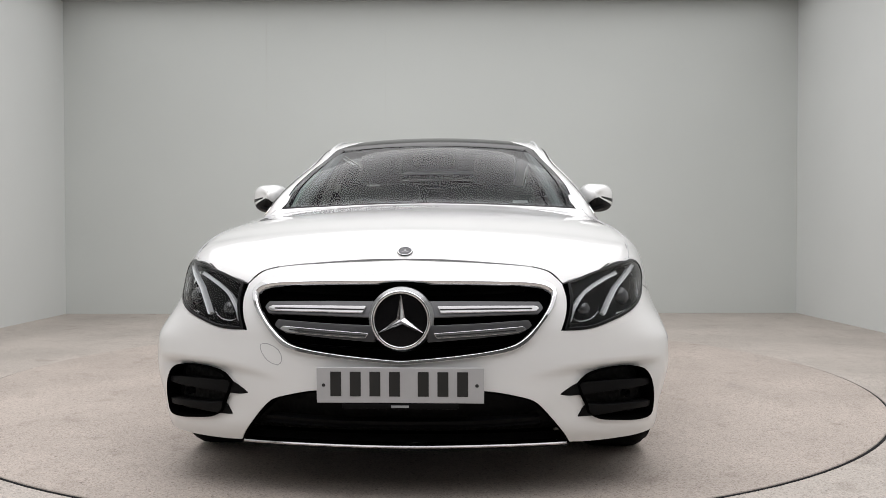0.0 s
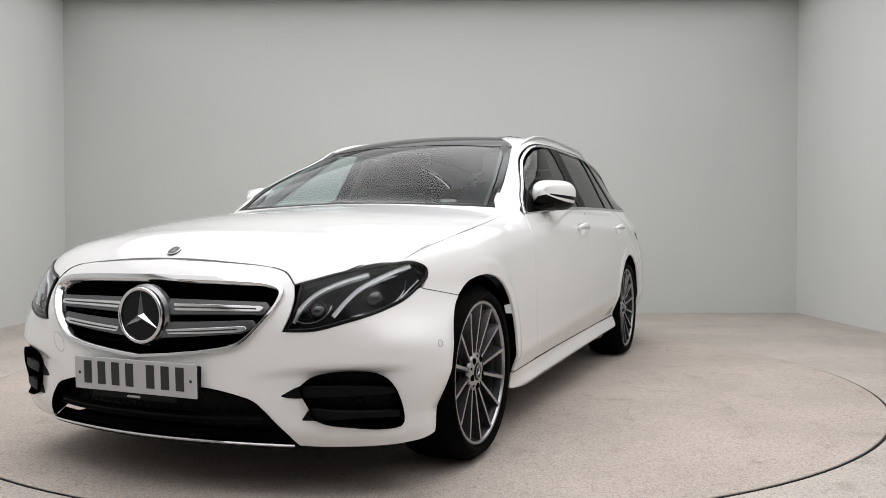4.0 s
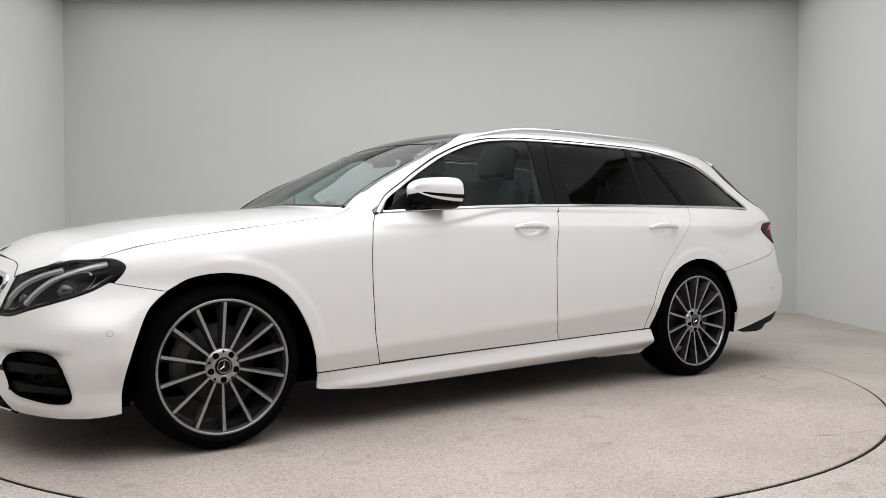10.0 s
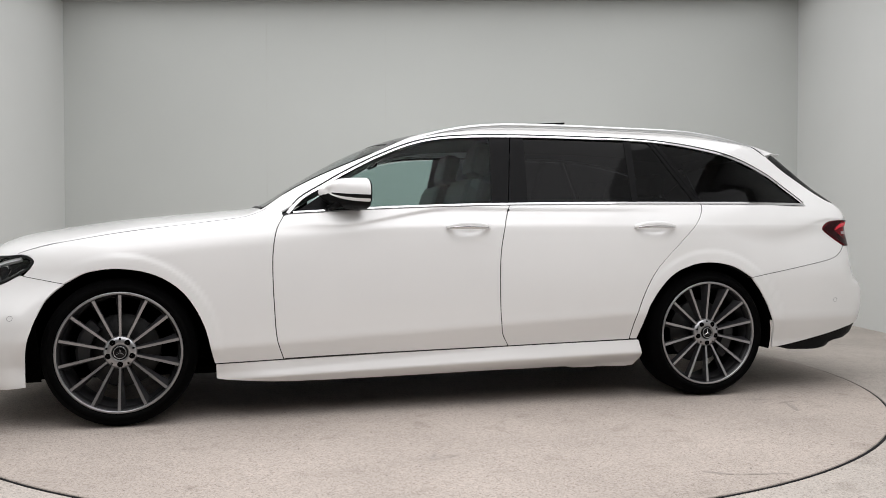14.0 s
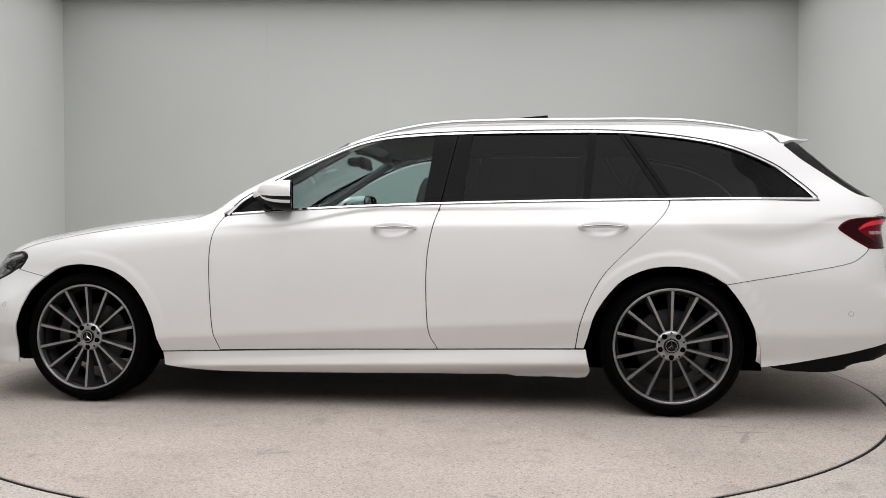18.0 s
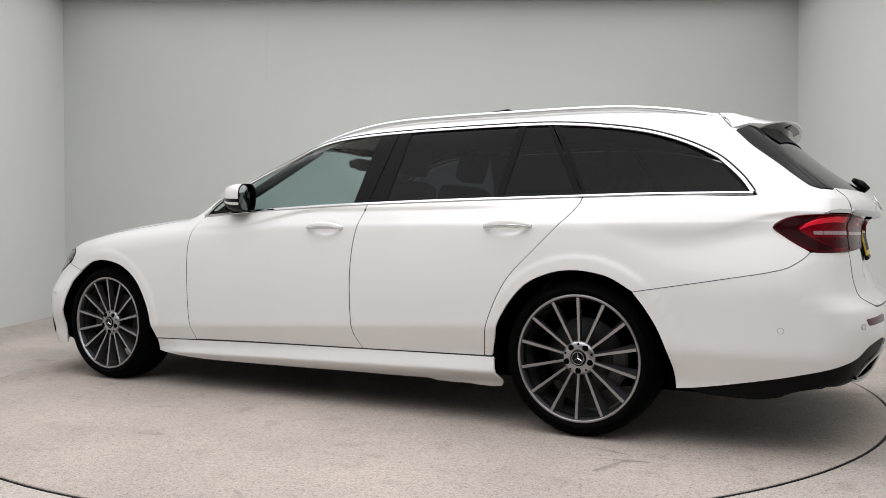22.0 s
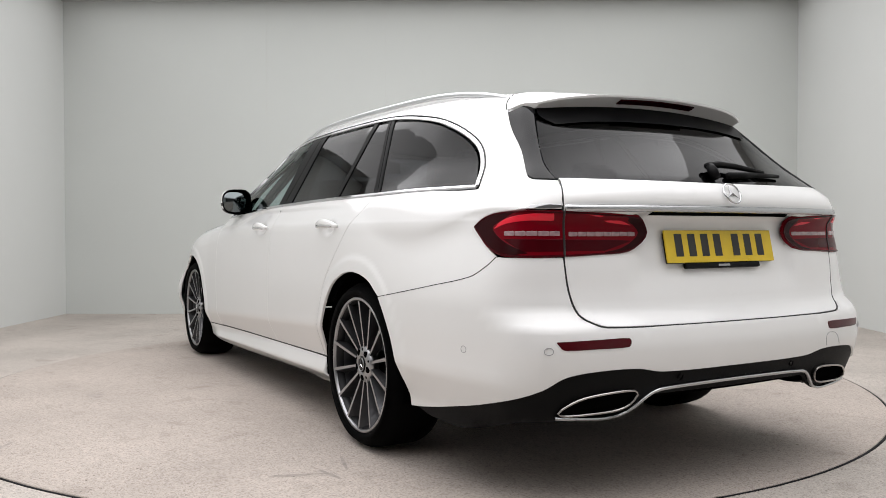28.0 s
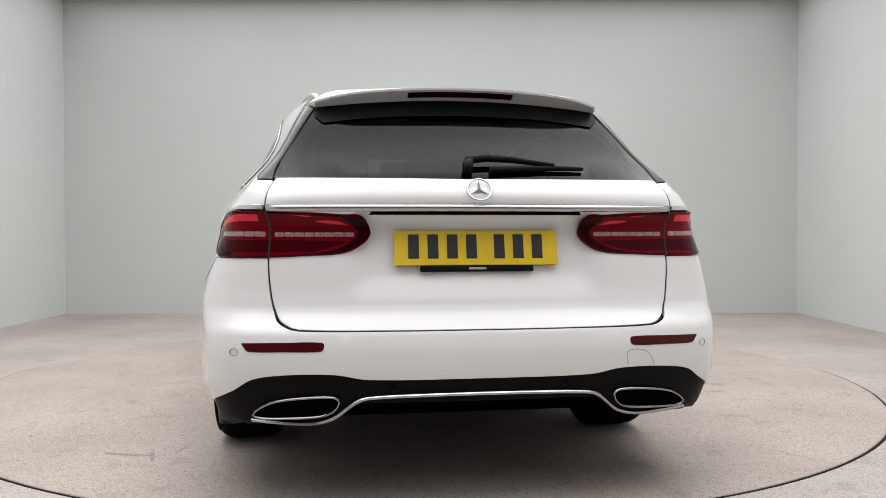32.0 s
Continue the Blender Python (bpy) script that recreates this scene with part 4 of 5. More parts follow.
put("badge_disc", ring_mesh(bmesh.new(), .0235, .002, 32, 6, .6), M["chrome"], facing(p[0] + n[0] * .004, n[0]), "")


def plate(x, z, tilt, material, label, way):
    """A registration plate with its characters as plain bars, on a black holder."""
    m = pose(x, 0, z, 0, tilt, 0 if way > 0 else 180)
    bm = bmesh.new()
    box(bm, 0, 0, 0, .006, .520, .111, .0025)
    pl = put("number_plate", bm, material, m, label)
    at = [-.200, -.139, -.078, -.017, .072, .133, .194]
    for y in at:
        bm = bmesh.new()
        box(bm, .0035, y, .004, .0012, .034, .077, .0004)
        part("bar", bm, M["ink"], pl).matrix_parent_inverse = Matrix()
        bmesh_obj = pl.children[-1]
        bmesh_obj.data.transform(m)
    bm = bmesh.new()
    box(bm, -.008, 0, -.004, .010, .512, .104, .004)
    box(bm, -.004, 0, -.066, .016, .36 if way > 0 else .36, .018, .004)
    put("plate_holder", bm, M["plastic"], m, "black plate holder")
    bm = bmesh.new()
    box(bm, .0045, .0, -.066, .001, .055, .007)
    put("holder_print", bm, M["grey_print"], m, "small grey printed bar")
    for y in ((-.238, .238) if way > 0 else (-.13, .13)):
        bm = disc_mesh(bmesh.new(), .0055, .002, 14, .001)
        put("plate_screw", bm, M["ink"] if way > 0 else M["plate_yellow"], m @ pose(.0045, y, 0 if way > 0 else -.049))
    return pl


plate(2.334, .397, 2, M["plate_white"], "white reflective front number plate with dark bars", 1)
bm = bmesh.new()
box(bm, 2.312, 0, .397, .030, .50, .09, .006)
part("plate_bracket", bm, M["plastic"], car, "black bracket behind the front plate")

# headlamps
for side in (1, -1):
    lens = panel("headlamp", "F", LAMP, M["clear"], car, side, gap=.02, off=.001, rim=.0, label="clear headlamp lens")
    panel("headlamp_bucket", "F", LAMP, M["plastic"], lens, side, gap=.025, off=-.046, rim=0, label="dark headlamp housing")
    strip("headlamp_edge", "F", ".548,.704! .664,.734 .80,.755 .943,.768 1.014,.766 1.057,.747 1.046,.718 .996,.689 .925,.656 .807,.618 .697,.588 .602,.564 .520,.561! .535,.60 .546,.651", .010, M["black_gloss"], lens, side, off=.003, thick=.03, closed=True)
    strip("light_guide", "F", ".535,.586 .555,.628 .602,.675 .695,.714 .790,.737", .013, M["lamp_white"], lens, side, off=-.008, thick=.02, label="pale curved light guide")
    strip("light_guide", "F", ".660,.604 .700,.650 .758,.694 .882,.738 .985,.759", .014, M["lamp_white"], lens, side, off=-.008, thick=.02, label="pale curved light guide")
    strip("chrome_blade", "F", ".545,.594 .570,.584 .610,.590 .640,.612 .655,.640", .004, M["chrome"], lens, side, off=-.014, thick=.012)
    strip("chrome_blade", "F", ".715,.604 .800,.619 .880,.645 .930,.680 .945,.712", .005, M["chrome"], lens, side, off=-.014, thick=.012)
    strip("chrome_blade", "F", ".905,.655 .955,.682 1.01,.712", .006, M["chrome"], lens, side, off=-.012, thick=.012)
    strip("chrome_blade", "F", ".79,.700 .86,.722 .91,.728 .925,.715", .006, M["chrome"], lens, side, off=-.020, thick=.012)
    for s, z, r in ((.815, .666, .035), (.605, .632, .028)):
        p, n = on_skin("F", s, z, -.046)
        q, v_ = p[0] * (1, side, 1), n[0] * (1, side, .5)
        bm = bmesh.new()
        bmesh.ops.create_uvsphere(bm, u_segments=24, v_segments=14, radius=r)
        put("projector", bm, M["lens_dark"], Matrix.Translation(Vector(q)), "round projector lens", lens, True)
        put("projector_ring", ring_mesh(bmesh.new(), r * 1.02, .0035, 32, 6), M["graphite"], facing(q, v_), "dark projector ring", lens, True)
    # side intakes of the bumper
    panel("intake_mesh", "F", FOG, M["mesh"], car, side, gap=.03, off=-.05, rim=0, label="black intake mesh")
    strip("intake_edge", "F", FOG, .004, M["dark"], car, side, off=-.003, thick=.055, closed=True)
    panel("intake_blade", "F", ".500,.350! .528,.366 .560,.382 .636,.383 .736,.381 .846,.374! .850,.358 .736,.353 .635,.350 .541,.345", M["plastic"], car, side, gap=.02, off=-.012, rim=.035, label="black intake blade")
    panel("intake_blade", "F", ".565,.272! .576,.290 .591,.308 .662,.301 .741,.299 .864,.292! .868,.276 .774,.279 .690,.275 .618,.271", M["plastic"], car, side, gap=.02, off=-.012, rim=.035, label="black intake blade")
    strip("sensor_ring", "F", " ".join("%.4f,%.4f" % (1.009 + .011 * math.cos(a), .502 + .011 * math.sin(a)) for a in np.linspace(0, 2 * math.pi, 13)[:-1]), .002, M["grey_print"], car, side, off=.001, thick=.001, closed=True)
    strip("sensor_ring", "F", " ".join("%.4f,%.4f" % (.742 + .011 * math.cos(a), .335 + .011 * math.sin(a)) for a in np.linspace(0, 2 * math.pi, 13)[:-1]), .004, M["satin"], car, side, off=-.03, thick=.01, closed=True)
panel("lower_intake_mesh", "F", "0,.384! .257,.377 .375,.355 .43,.330 .50,.245 .54,.192! .3,.192 0,.194!", M["mesh"], car, half=True, off=-.06, gap=.03, rim=0, label="black lower intake mesh")
for side in (1, -1):
    strip("intake_bar", "F", "0,.262 .25,.262 .445,.268", .022, M["plastic"], car, side, off=-.022, thick=.04)
    strip("intake_edge", "F", ".15,.374 .257,.371 .375,.349 .43,.325 .498,.241 .533,.194", .006, M["dark"], car, side, off=-.004, thick=.065)
    strip("splitter_trim", "F", "0,.192 .25,.192 .42,.190 .530,.188", .009, M["chrome"], car, side, off=.008, thick=.012, label="thin chrome splitter trim")
    strip("splitter", "F", "0,.180 .25,.180 .42,.178 .545,.177", .016, M["plastic"], car, side, off=.002, thick=.05)
strip("towing_cover", "F", ".458,.510 .435,.514 .396,.495 .384,.463 .399,.448 .434,.461 .454,.487", .0022, M["grey_print"], car, -1, off=.0006, thick=.001, closed=True)

# ---- fittings on the sides ----
def lofted(name, rings, material, parent=None, label="", cap=True):
    """A smooth solid through closed rings of equal length."""
    k, m = len(rings), len(rings[0])
    v_ = [p for r in rings for p in r]
    f_ = [(i * m + j, i * m + (j + 1) % m, (i + 1) * m + (j + 1) % m, (i + 1) * m + j) for i in range(k - 1) for j in range(m)]
    if cap:
        f_ += [tuple(range(m))[::-1], tuple((k - 1) * m + j for j in range(m))]
    bm = bmesh.new()
    vs = [bm.verts.new(p) for p in v_]
    for f in f_:
        bm.faces.new([vs[i] for i in f])
    bmesh.ops.recalc_face_normals(bm, faces=bm.faces)
    return part(name, bm, material, parent or car, label, True)


def handle(x0, x1, z, side):
    """A pull handle: a bowed bar on two feet, with a bright inlay and a hollow behind it."""
    n = 16
    rings, inlay = [], []
    tt = np.linspace(0, 1, n + 1)
    ps, ns = on_skin("S", x0 + (x1 - x0) * tt, z - .010 + .006 * np.sin(math.pi * tt), .004)
    for i in range(n + 1):
        t = i / n
        p, nn = ps[i:i + 1], ns[i:i + 1]
        bow = math.sin(math.pi * t)**.5
        h_ = .0195 * max(.25, math.sin(math.pi * min(1, max(0, .04 + .92 * t)))**.45)
        c = p[0] + nn[0] * (.002 + .024 * bow)
        rings.append([(c[0], (c[1] + .009 * math.cos(a)) * side, c[2] + h_ * math.sin(a)) for a in np.linspace(0, 2 * math.pi, 13)[:-1]])
        inlay.append([(c[0], (c[1] + .0070 + .0022 * math.cos(a)) * side, c[2] - h_ * .46 + h_ * .36 * math.sin(a)) for a in np.linspace(0, 2 * math.pi, 9)[:-1]])
    ob = lofted("door_handle", rings, PAINT, None, "white door handle with a bright inlay")
    lofted("handle_inlay", inlay[1:-1], M["chrome"], ob, "bright chrome handle inlay")


def mirror(side):
    """A door mirror: white shell with a dark indicator blade, black foot and underside, and a mirror face to the rear."""
    cx, cy, cz = .478, .905, 1.062

    def turned(x, y):
        """The shell stands turned towards the driver."""
        c, q = math.cos(radians(15)), math.sin(radians(15))
        return cx + (x - cx) * c - (y - cy) * q, cy + (x - cx) * q + (y - cy) * c

    def ring_at(t, keep):
        # t runs from the rear rim to the nose of the shell
        f = max(.03, (1 - t**2.6))**.5
        out = []
        for a in keep:
            c, s = math.cos(a), math.sin(a)
            ry = .098 * abs(c)**.74 * (1 if c > 0 else -1)
            rz = (.070 if s > 0 else .080) * abs(s)**.78 * (1 if s > 0 else -1)
            if c < 0 and s < 0:
                rz *= 1.0
            px, py = turned(cx - .105 + .195 * t - .02 * (c + 1) * t, cy + ry * f + .012 * (1 - t) - .055 * t**1.5)
            out.append((px, py * side, cz + rz * f + .004 * t + .012 * (c < 0) * abs(c) * s))
        return out
    full = np.linspace(0, 2 * math.pi, 61)[:-1]
    ts = [0, .02, .08, .18, .32, .48, .64, .78, .88, .95, .985, 1.0]
    shell = lofted("door_mirror", [ring_at(t, full) for t in ts], PAINT, None, "white door mirror with a black foot")
    for i, poly in enumerate(shell.data.polygons):
        j = i % 60
        if i >= 60 * (len(ts) - 1):
            poly.material_index = 1 if i == 60 * (len(ts) - 1) else 0
        elif 36 <= j <= 54:
            poly.material_index = 1
        elif j in (57, 58) and i // 60 < 9:
            poly.material_index = 2
    shell.data.materials.append(M["plastic"])
    shell.data.materials.append(M["black_gloss"])
    rim = [[(p[0] - .006, p[1], p[2]) for p in ring_at(0, full)], [((p[0] + .001), p[1], p[2]) for p in ring_at(0, full)]]
    lofted("mirror_rim", rim, M["plastic"], shell, "black mirror rim", False)
    px, py = turned(cx - .105, cy + .012)
    c0 = (px, py * side, cz)
    face = [[(c0[0] - .001 + (p[0] - c0[0]) * k, c0[1] + (p[1] - c0[1]) * k, c0[2] + (p[2] - c0[2]) * k) for p in ring_at(0, full)] for k in (.2, .92)]
    g = lofted("mirror_face", [face[1], [(p[0] - .003, p[1], p[2]) for p in face[1]]], M["mirror"], shell, "mirror glass")
    bm = bmesh.new()
    tube(bm, [(.535, .775 * side, .985), (.52, .82 * side, .990), (.50, .87 * side, 1.000), (.48, .905 * side, 1.008)], [.030, .026, .024, .028], 12, .62)
    part("mirror_foot", bm, M["plastic"], shell, "black mirror foot", True)

for side in (1, -1):
    handle(-.036, -.258, .905, side)
    handle(-1.036, -1.266, .908, side)
    mirror(side)
    rx = np.concatenate([np.linspace(.15, -.2, 15), np.linspace(-.25, -1.7, 24), np.linspace(-1.75, -2.0, 11)])
    ry = .600 - .010 * step(.1, -.3, rx) - .095 * step(-1.0, -2.1, rx)
    lift = -.008 + .030 * step(.16, -.45, rx) - .034 * np.clip((-1.5 - rx) / .5, 0, 1)**1.8
    rz = on_skin("T", rx, ry)[0][:, 2] + lift
    bm = bmesh.new()
    tube(bm, [(a, b * side, c) for a, b, c in zip(rx, ry, rz)], .0115, 10, 1.0)
    part("roof_rail", bm, M["rail"], car, "satin silver roof rail", True)
    bm = bmesh.new()
    tube(bm, [(a, (b - .003) * side, c - .020) for a, b, c in zip(rx, ry, rz)], .010, 8, 1.3)
    part("rail_base", bm, PAINT, car, "", True)
    # black edge of the windscreen, rubber along the pillar
    strip("bonnet_line", "T", "1.905,.782 1.782,.802 1.563,.820 1.289,.816 1.040,.794 .90,.774 .815,.758", .0020, M["grey_print"], car, side, off=.0018, thick=.004)
    strip("bonnet_line", "T", "2.152,.419 2.152,.475 2.161,.501 2.169,.520 2.100,.631 2.03,.692", .004, M["ink"], car, side, off=.0015, thick=.004)
    strip("bonnet_line", "T", "2.172,.0 2.166,.252 2.153,.416", .0016, M["grey_print"], car, side, off=.0012, thick=.004)
    strip("bumper_seam", "F", "1.206,.6475 1.130,.6615 1.017,.6805", .0026, M["ink"], car, side, off=.001, thick=.004)
    strip("bumper_seam", "R", "1.490,.629 1.133,.689 0.931,.728 0.8658,.766 0.8384,.792", .0026, M["ink"], car, side, off=.001, thick=.004)
    strip("windscreen_edge", "T", ".834,.705 .72,.691 .61,.673 .50,.648 .36,.615 .215,.577 .165,.566", .044, M["dark"], car, side, off=-.006, thick=.008)
    strip("windscreen_edge", "T", ".240,0 .220,.25 .172,.575", .030, M["dark"], car, side, off=-.006, thick=.008)
    strip("cowl", "T", ".878,0 .875,.25 .866,.48 .842,.715", .020, M["satin"], car, side, off=.001, thick=.006)
    strip("pillar_line", "S", " ".join(beside(CHROME, -.0105).split()[1:]), .004, M["ink"], car, side, off=.0035, thick=.004)
    strip("sill_line", "S", "1.052,.269 .351,.288 -.303,.2995 -1.064,.3125", .005, M["ink"], car, side, off=.002, thick=.004)
bm = bmesh.new()
box(bm, 0, 0, 0, .26, .62, .010, .003, Matrix.Translation((-.76, 0, 1.497)) @ Matrix.Rotation(radians(4), 4, "Y"))
part("sunroof_deflector", bm, M["plastic"], car, "thin black sunroof deflector")

# ---- fittings at the tail ----
for side in (1, -1):
    lampo = [o_ for o_ in car.children if o_.name.startswith("tail_lamp")][0 if side > 0 else 1]
    panel("lamp_surround", "R", ".355,.912! .407,.922 .470,.926! .42,.912 .385,.890 .368,.868 .392,.842 .44,.818 .50,.806! .415,.810 .356,.840 .335,.869", M["red_dark"], lampo, side, gap=.02, off=.004, rim=.002)
    panel("lamp_surround", "R", "0.9447,.888! 0.9104,.911 0.8578,.927 0.7858,.934! 0.8144,.915 0.8601,.885 0.8144,.84 0.7457,.805! 0.8098,.799 0.8647,.822 0.9093,.857", M["red_dark"], lampo, side, gap=.02, off=.004, rim=.002)
    panel("lamp_streak", "R", ".600,.930! .545,.925 .49,.905 .40,.893! .44,.908 .49,.922 .53,.929", M["red_bright"], lampo, side, gap=.01, off=.0045, rim=.002, label="bright red light streak")
    panel("lamp_streak", "R", "0.67,.928! 0.7572,.925 0.8258,.905 0.8544,.880! 0.8144,.897 0.7457,.908 0.67,.908!", M["red_bright"], lampo, side, gap=.01, off=.0045, rim=.002, label="bright red light streak")
    panel("lamp_fold", "R", "0.4,.842! 0.5,.845 0.8144,.848! 0.7572,.81! 0.5,.812!", M["red_dark2"], lampo, side, gap=.015, off=.004, rim=.002)
    for i in range(8):
        s0 = .385 + .030 * i
        panel("lamp_cell", "R", "%.3f,%.4f! %.3f,%.4f! %.3f,%.4f! %.3f,%.4f!" % (s0, .859, s0 + .026, .859, s0 + .026, .870, s0, .869), M["lamp_clear"], lampo, side, gap=.012, off=.0055, rim=.003)
    for i in range(5):
        s0 = .652 + .033 * i
        panel("lamp_cell", "R", "%.3f,%.4f! %.3f,%.4f! %.3f,%.4f! %.3f,%.4f!" % (s0, .860, s0 + .029, .860, s0 + .029, .872, s0, .872), M["lamp_clear"], lampo, side, gap=.012, off=.0055, rim=.003)
    strip("lamp_gap", "R", ".637,.793 .637,.85 .640,.937", .008, M["ink"], lampo, side, off=.006, thick=.004)
    strip("lamp_edge", "R", "0.9447,.888! 0.9104,.911 0.8578,.928 0.7755,.935 .636,.932 .518,.928 .407,.922 .357,.911 .335,.869 .356,.840 .416,.810 .521,.802 .636,.797 0.8086,.799 0.8647,.822 0.9093,.856", .006, M["red_dark2"], lampo, side, off=.0055, thick=.006, closed=True)
    panel("rear_trim", "R", "0.65,.944! 0.7229,.945 0.7743,.944! 0.7229,.956 0.65,.955!", M["chrome"], car, side, gap=.02, off=.003, label="bright trim above the tail lamp")
    panel("reflector", "R", ".672,.538! .57,.541 .475,.541 .472,.530 .478,.518 .57,.516 .655,.516 .664,.526", M["red_dark3"], car, side, gap=.02, off=.002, rim=.006, label="narrow dark red reflector")
    for s, z in ((.692, .512), (.945, .495)):
        strip("sensor_ring", "R", " ".join("%.4f,%.4f" % (s + .011 * math.cos(a), z + .011 * math.sin(a)) for a in np.linspace(0, 2 * math.pi, 13)[:-1]), .002, M["grey_print"], car, side, off=.001, thick=.001, closed=True)
    strip("sensor_ring", "R", " ".join("%.4f,%.4f" % (.27 + .010 * math.cos(a), .405 + .010 * math.sin(a)) for a in np.linspace(0, 2 * math.pi, 13)[:-1]), .003, M["satin"], car, side, off=-.004, thick=.004, closed=True)
    # exhaust trims
    EXH = ".664,.316 .640,.340 .595,.362 .505,.375 .445,.374 .431,.360 .450,.328 .485,.313 .56,.307 .646,.306"
    panel("exhaust_mouth", "R", EXH, M["dark"], car, side, gap=.02, off=-.004, rim=0)
    strip("exhaust_trim", "R", EXH, .0075, M["steel"], car, side, off=.006, thick=.03, closed=True, label="bright steel exhaust trim")
    strip("diffuser_trim", "R", ".672,.300 .60,.292 .51,.288 .452,.304 .382,.358 .348,.371 .18,.378 0,.380", .011, M["trim_silver"], car, side, off=.007, thick=.02, label="bright chrome diffuser trim")
ss = np.linspace(-.638, .638, 41)
pp, _ = on_skin("R", ss, ss * 0 + .962)
lofted("tailgate_trim", [[(p[0] + dx, p[1], z) for dx, z in ((-.002, .957), (-.008, .954), (-.010, .946), (-.009, .939), (-.004, .935), (.025, .935), (.025, .957))] for p in pp], M["trim_silver"], None, "bright chrome tailgate strip")
# black strip for the shadow line under the tailgate trim
panel("grip_recess", "R", "0,.932! .33,.932! .34,.922! 0,.922!", M["dark"], car, half=True, gap=.02, off=-.004, rim=.0)
strip("tailgate_gap", "R", ".640,1.038 .642,.99 .643,.936 .639,.803 .625,.682 .601,.615 .571,.592 .534,.5785 .278,.575 0,.575", .003, M["ink"], car, 1, off=.0003, thick=.004)
strip("tailgate_gap", "R", ".640,1.038 .642,.99 .643,.936 .639,.803 .625,.682 .601,.615 .571,.592 .534,.5785 .278,.575 0,.575", .003, M["ink"], car, -1, off=.0003, thick=.004)
for side in (1, -1):
    strip("tailgate_gap", "T", "-1.963,0 -1.963,.30 -1.963,.455 -2.002,.530 -2.036,.556", .004, M["ink"], car, side, off=.0025, thick=.004)
    panel("roof_corner", "T", "-1.88,.44! -2.06,.44! -2.06,.575! -1.88,.60!", PAINT, car, side, gap=.02, off=-.006, rim=0)
strip("towing_cover", "R", ".467,.455 .462,.492 .478,.503 .510,.499 .527,.483 .541,.455", .0022, M["grey_print"], car, -1, off=.0006, thick=.001)
plate(-2.530, .822, -12, M["plate_yellow"], "yellow reflective rear number plate with dark bars", -1)
p, n = on_skin("B", 0.0, 1.0)
put("rear_emblem_ring", ring_mesh(bmesh.new(), .0375, .0035, 44, 8), M["chrome"], facing(p[0] + n[0] * .004, n[0]), "chrome ring of the rear emblem", smooth=True)
put("rear_emblem", star_mesh(bmesh.new(), .036, .006), M["silver"], facing(p[0] + n[0] * .001, n[0]), "chrome three-armed rear emblem")

# rear wiper
def on_back(y, z, off):
    p, n = on_skin("B", y, z, off)
    return tuple(p[0])


bm = bmesh.new()
tube(bm, [on_back(.030, 1.050, .012), on_back(.025, 1.070, .018), on_back(.015, 1.082, .020)], [.016, .018, .014], 10)
wp = part("rear_wiper", bm, M["plastic"], car, "black rear wiper", True)
bm = bmesh.new()
tube(bm, [on_back(.028, 1.084, .018), on_back(-.04, 1.092, .020), on_back(-.12, 1.087, .020), on_back(-.20, 1.078, .018), on_back(-.26, 1.073, .016)], [.012, .012, .011, .009, .007], 8)
part("wiper_arm", bm, M["plastic"], wp, "black wiper arm", True)
bm = bmesh.new()
tube(bm, [on_back(-.045, 1.060, .008), on_back(-.15, 1.066, .008), on_back(-.26, 1.070, .008), on_back(-.36, 1.070, .008)], [.012, .011, .009, .007], 8)
part("wiper_blade", bm, M["plastic"], wp, "black wiper blade", True)
bm = bmesh.new()
n_ = 13
lo, hi = [], []
for i in range(n_):
    y = -.185 + .37 * i / (n_ - 1)
    x = -2.255 + .22 * y * y
    z = 1.370 - .115 * y * y
    lo.append((bm.verts.new((x + .042, y, z - .0255)), bm.verts.new((x + .045, y, z - .018))))
    hi.append((bm.verts.new((x + .014, y, z - .0152)), bm.verts.new((x + .017, y, z - .008))))
for i in range(n_ - 1):
    bm.faces.new((lo[i][0], lo[i + 1][0], hi[i + 1][0], hi[i][0]))
    bm.faces.new((hi[i][0], hi[i + 1][0], hi[i + 1][1], hi[i][1]))
    bm.faces.new((lo[i][1], lo[i + 1][1], lo[i + 1][0], lo[i][0]))
bm.faces.new((lo[0][0], hi[0][0], hi[0][1], lo[0][1]))
bm.faces.new((lo[-1][0], lo[-1][1], hi[-1][1], hi[-1][0]))
bmesh.ops.recalc_face_normals(bm, faces=bm.faces)
part("brake_light", bm, M["red_dark"], car, "narrow dark red high brake light")
# dark band under the spoiler
panel("window_header", "B", "0,1.274! .30,1.265 .475,1.246! .51,1.285 .46,1.36! 0,1.37!", M["satin"], car, half=True, off=.002, gap=.03, rim=.0)

# ---- the cabin ----
def seat(x, y, lift=0.0):
    """A front seat: squab, backrest, head restraint."""
    bm = bmesh.new()
    box(bm, x + .05, y, .56, .52, .50, .17, .06)
    s = part("seat", bm, M["leather"], car, "dark leather front seat")
    bm = bmesh.new()
    m = Matrix.Translation((x - .20, y, .86)) @ Matrix.Rotation(radians(-17), 4, "Y")
    box(bm, 0, 0, 0, .15, .50, .62, .06, m)
    part("backrest", bm, M["leather"], s)
    bm = bmesh.new()
    box(bm, 0, 0, .43, .10, .27, .19, .045, m)
    part("head_restraint", bm, M["leather"], s)
    return s


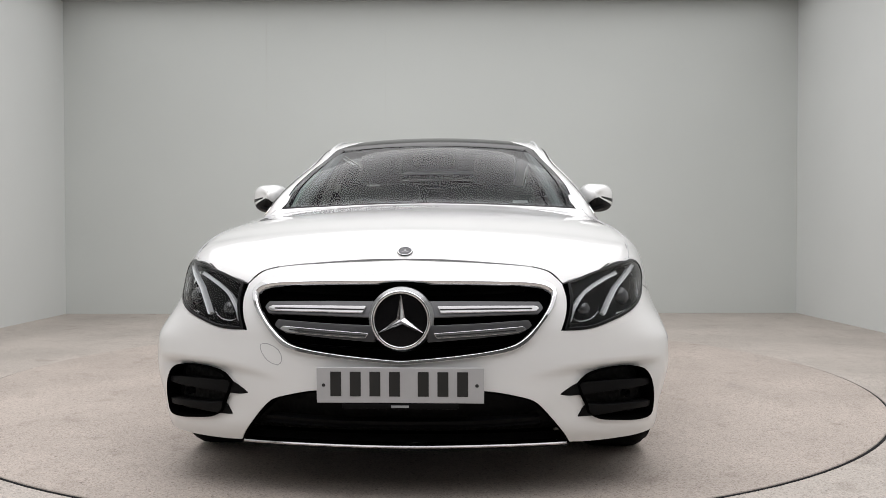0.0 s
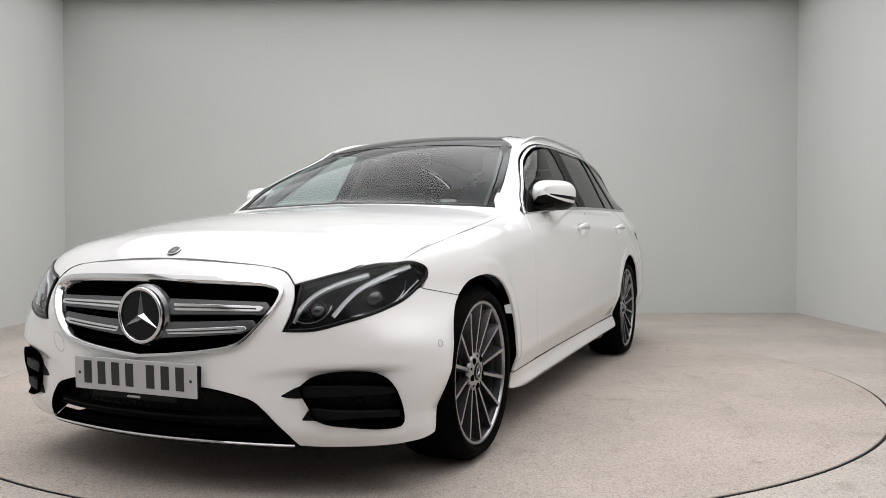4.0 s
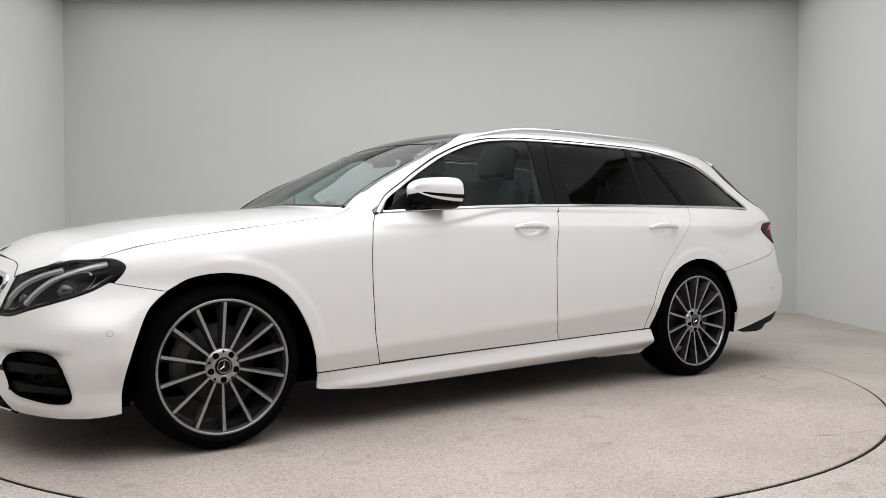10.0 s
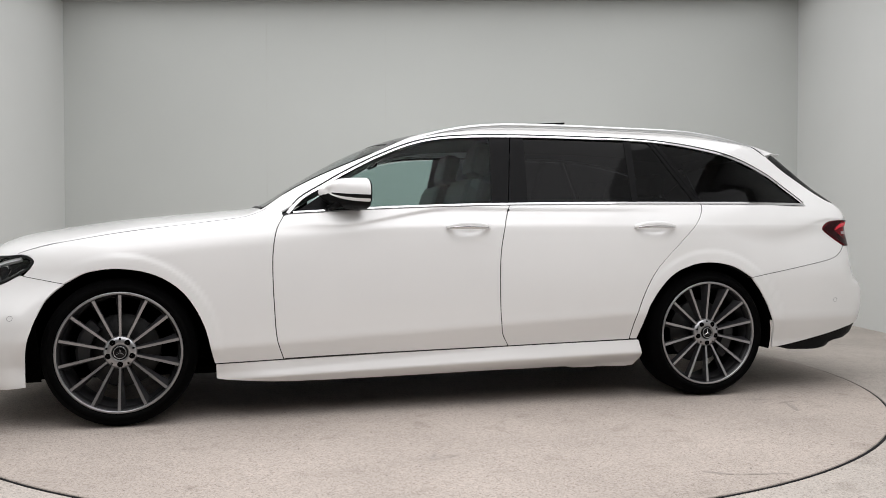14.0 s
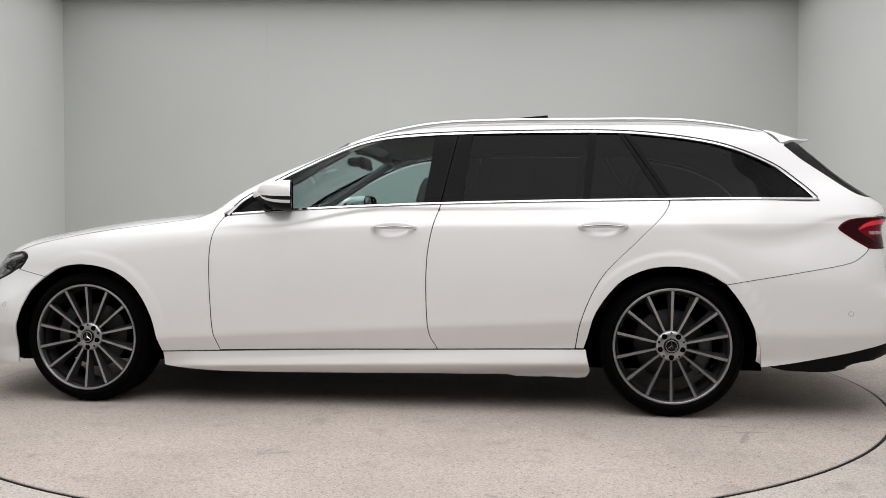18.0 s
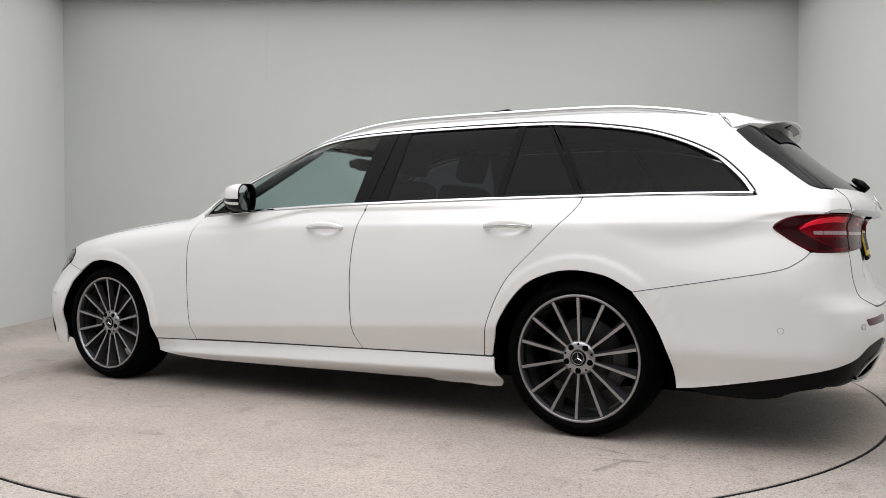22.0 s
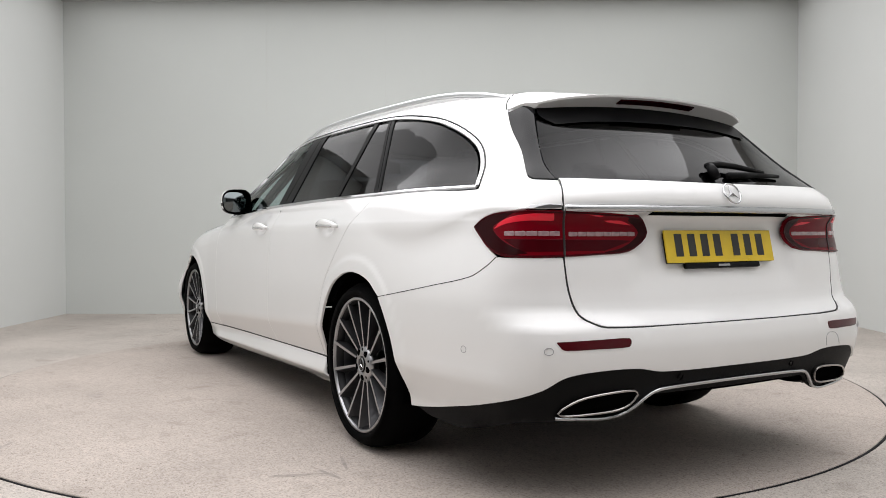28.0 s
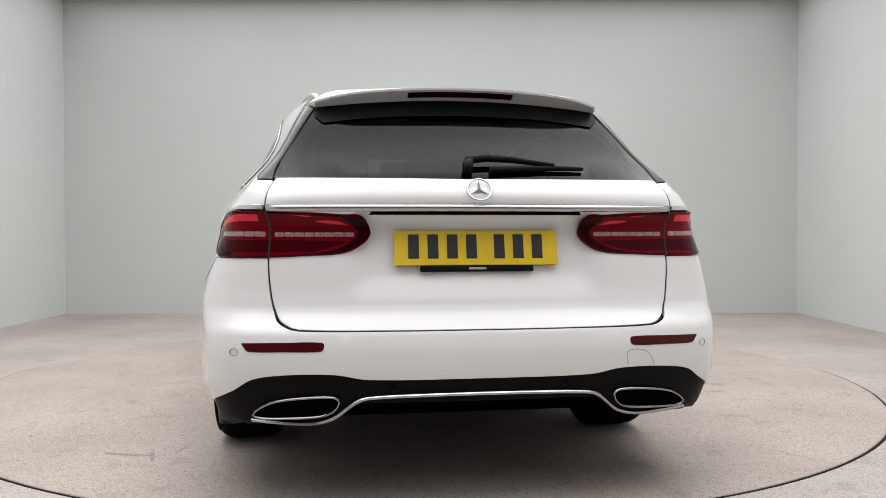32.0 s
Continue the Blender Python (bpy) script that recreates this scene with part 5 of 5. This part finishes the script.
seat(-.02, .36)
seat(-.02, -.36)
bm = bmesh.new()
box(bm, -1.02, 0, .56, .50, 1.30, .17, .06)
bench = part("rear_bench", bm, M["leather"], car, "dark leather rear bench")
bm = bmesh.new()
mb = Matrix.Translation((-1.26, 0, .82)) @ Matrix.Rotation(radians(-20), 4, "Y")
box(bm, 0, 0, 0, .14, 1.30, .52, .05, mb)
part("backrest", bm, M["leather"], bench)
for y in (-.40, .0, .40):
    bm = bmesh.new()
    box(bm, 0, y, .335, .09, .24, .14, .04, mb)
    part("head_restraint", bm, M["leather"], bench)
bm = bmesh.new()
box(bm, .66, 0, .845, .50, 1.40, .22, .06)
box(bm, .40, 0, .60, .5, .28, .30, .05)
part("dashboard", bm, M["trim"], car, "dark dashboard")
bm = bmesh.new()
box(bm, 0, 0, 0, .012, .30, .12, .004, Matrix.Translation((.47, 0, .97)) @ Matrix.Rotation(radians(-10), 4, "Y"))
part("screen", bm, M["black_gloss"], car, "dark dashboard screen")
mw = Matrix.Translation((.30, -.37, .885)) @ Matrix.Rotation(radians(24), 4, "Y")
bm = ring_mesh(bmesh.new(), .178, .015, 40, 8)
sw = put("steering_wheel", bm, M["leather"], mw, "dark leather steering wheel", smooth=True)
bm = bmesh.new()
box(bm, .02, 0, -.01, .05, .15, .12, .03)
box(bm, .02, 0, 0, .02, .34, .035, .01)
put("wheel_boss", bm, M["trim"], mw, "", sw)
bm = bmesh.new()
box(bm, 0, 0, 0, .03, .24, .075, .014, Matrix.Translation((.20, 0, 1.285)) @ Matrix.Rotation(radians(12), 4, "Y"))
box(bm, .25, 0, 1.295, .10, .13, .05, .02)
part("inner_mirror", bm, M["plastic"], car, "dark interior mirror and sensor housing")
bm = bmesh.new()
box(bm, -1.9, 0, .62, .95, 1.2, .03, .01)
part("boot_floor", bm, M["trim"], car, "dark boot floor")
bm = bmesh.new()
box(bm, -1.40, 0, .975, .12, 1.15, .06, .03)
part("load_cover", bm, M["trim"], car, "dark rolled load cover")
panel("headlining", "T", ".10,0! .06,.50 -.3,.50 -1.9,.46! -1.9,0!", M["headliner"], car, half=True, off=-.04, gap=.12, rim=0)
for side in (1, -1):
    bm = bmesh.new()
    tube(bm, [(-.36, .765 * side, .95), (-.37, .72 * side, 1.10), (-.40, .63 * side, 1.33)], [.05, .045, .04], 8, .6)
    part("inner_pillar", bm, M["headliner"], car)
    bm = bmesh.new()
    tube(bm, [(.78, .665 * side, .97), (.45, .61 * side, 1.15), (.15, .54 * side, 1.33)], .028, 8)
    part("inner_pillar", bm, M["headliner"], car)
    bm = bmesh.new()
    box(bm, -.1, .79 * side, .90, 1.75, .05, .13, .02)
    part("door_lining", bm, M["trim"], car, "dark door lining")
bm = bmesh.new()
box(bm, .76, .46, 1.025, .004, .075, .012)
part("sticker", bm, M["plate_white"], car, "small white sticker on the windscreen")


def motions():
    """The turntable turns at an even pace and carries the car."""
    rows, deck = [], []
    for i in range(33):
        a = -92.19 - 5.30 * i
        c, s = math.cos(radians(a)), math.sin(radians(a))
        rows.append((float(i), pose(AXIS[0] + c * SEAT[0] - s * SEAT[1], AXIS[1] + s * SEAT[0] + c * SEAT[1], .0, 0, 0, a)))
        deck.append((float(i), pose(AXIS[0], AXIS[1], 0, 0, 0, a)))
    walk(car, rows)
    walk(turntable, deck)


motions()
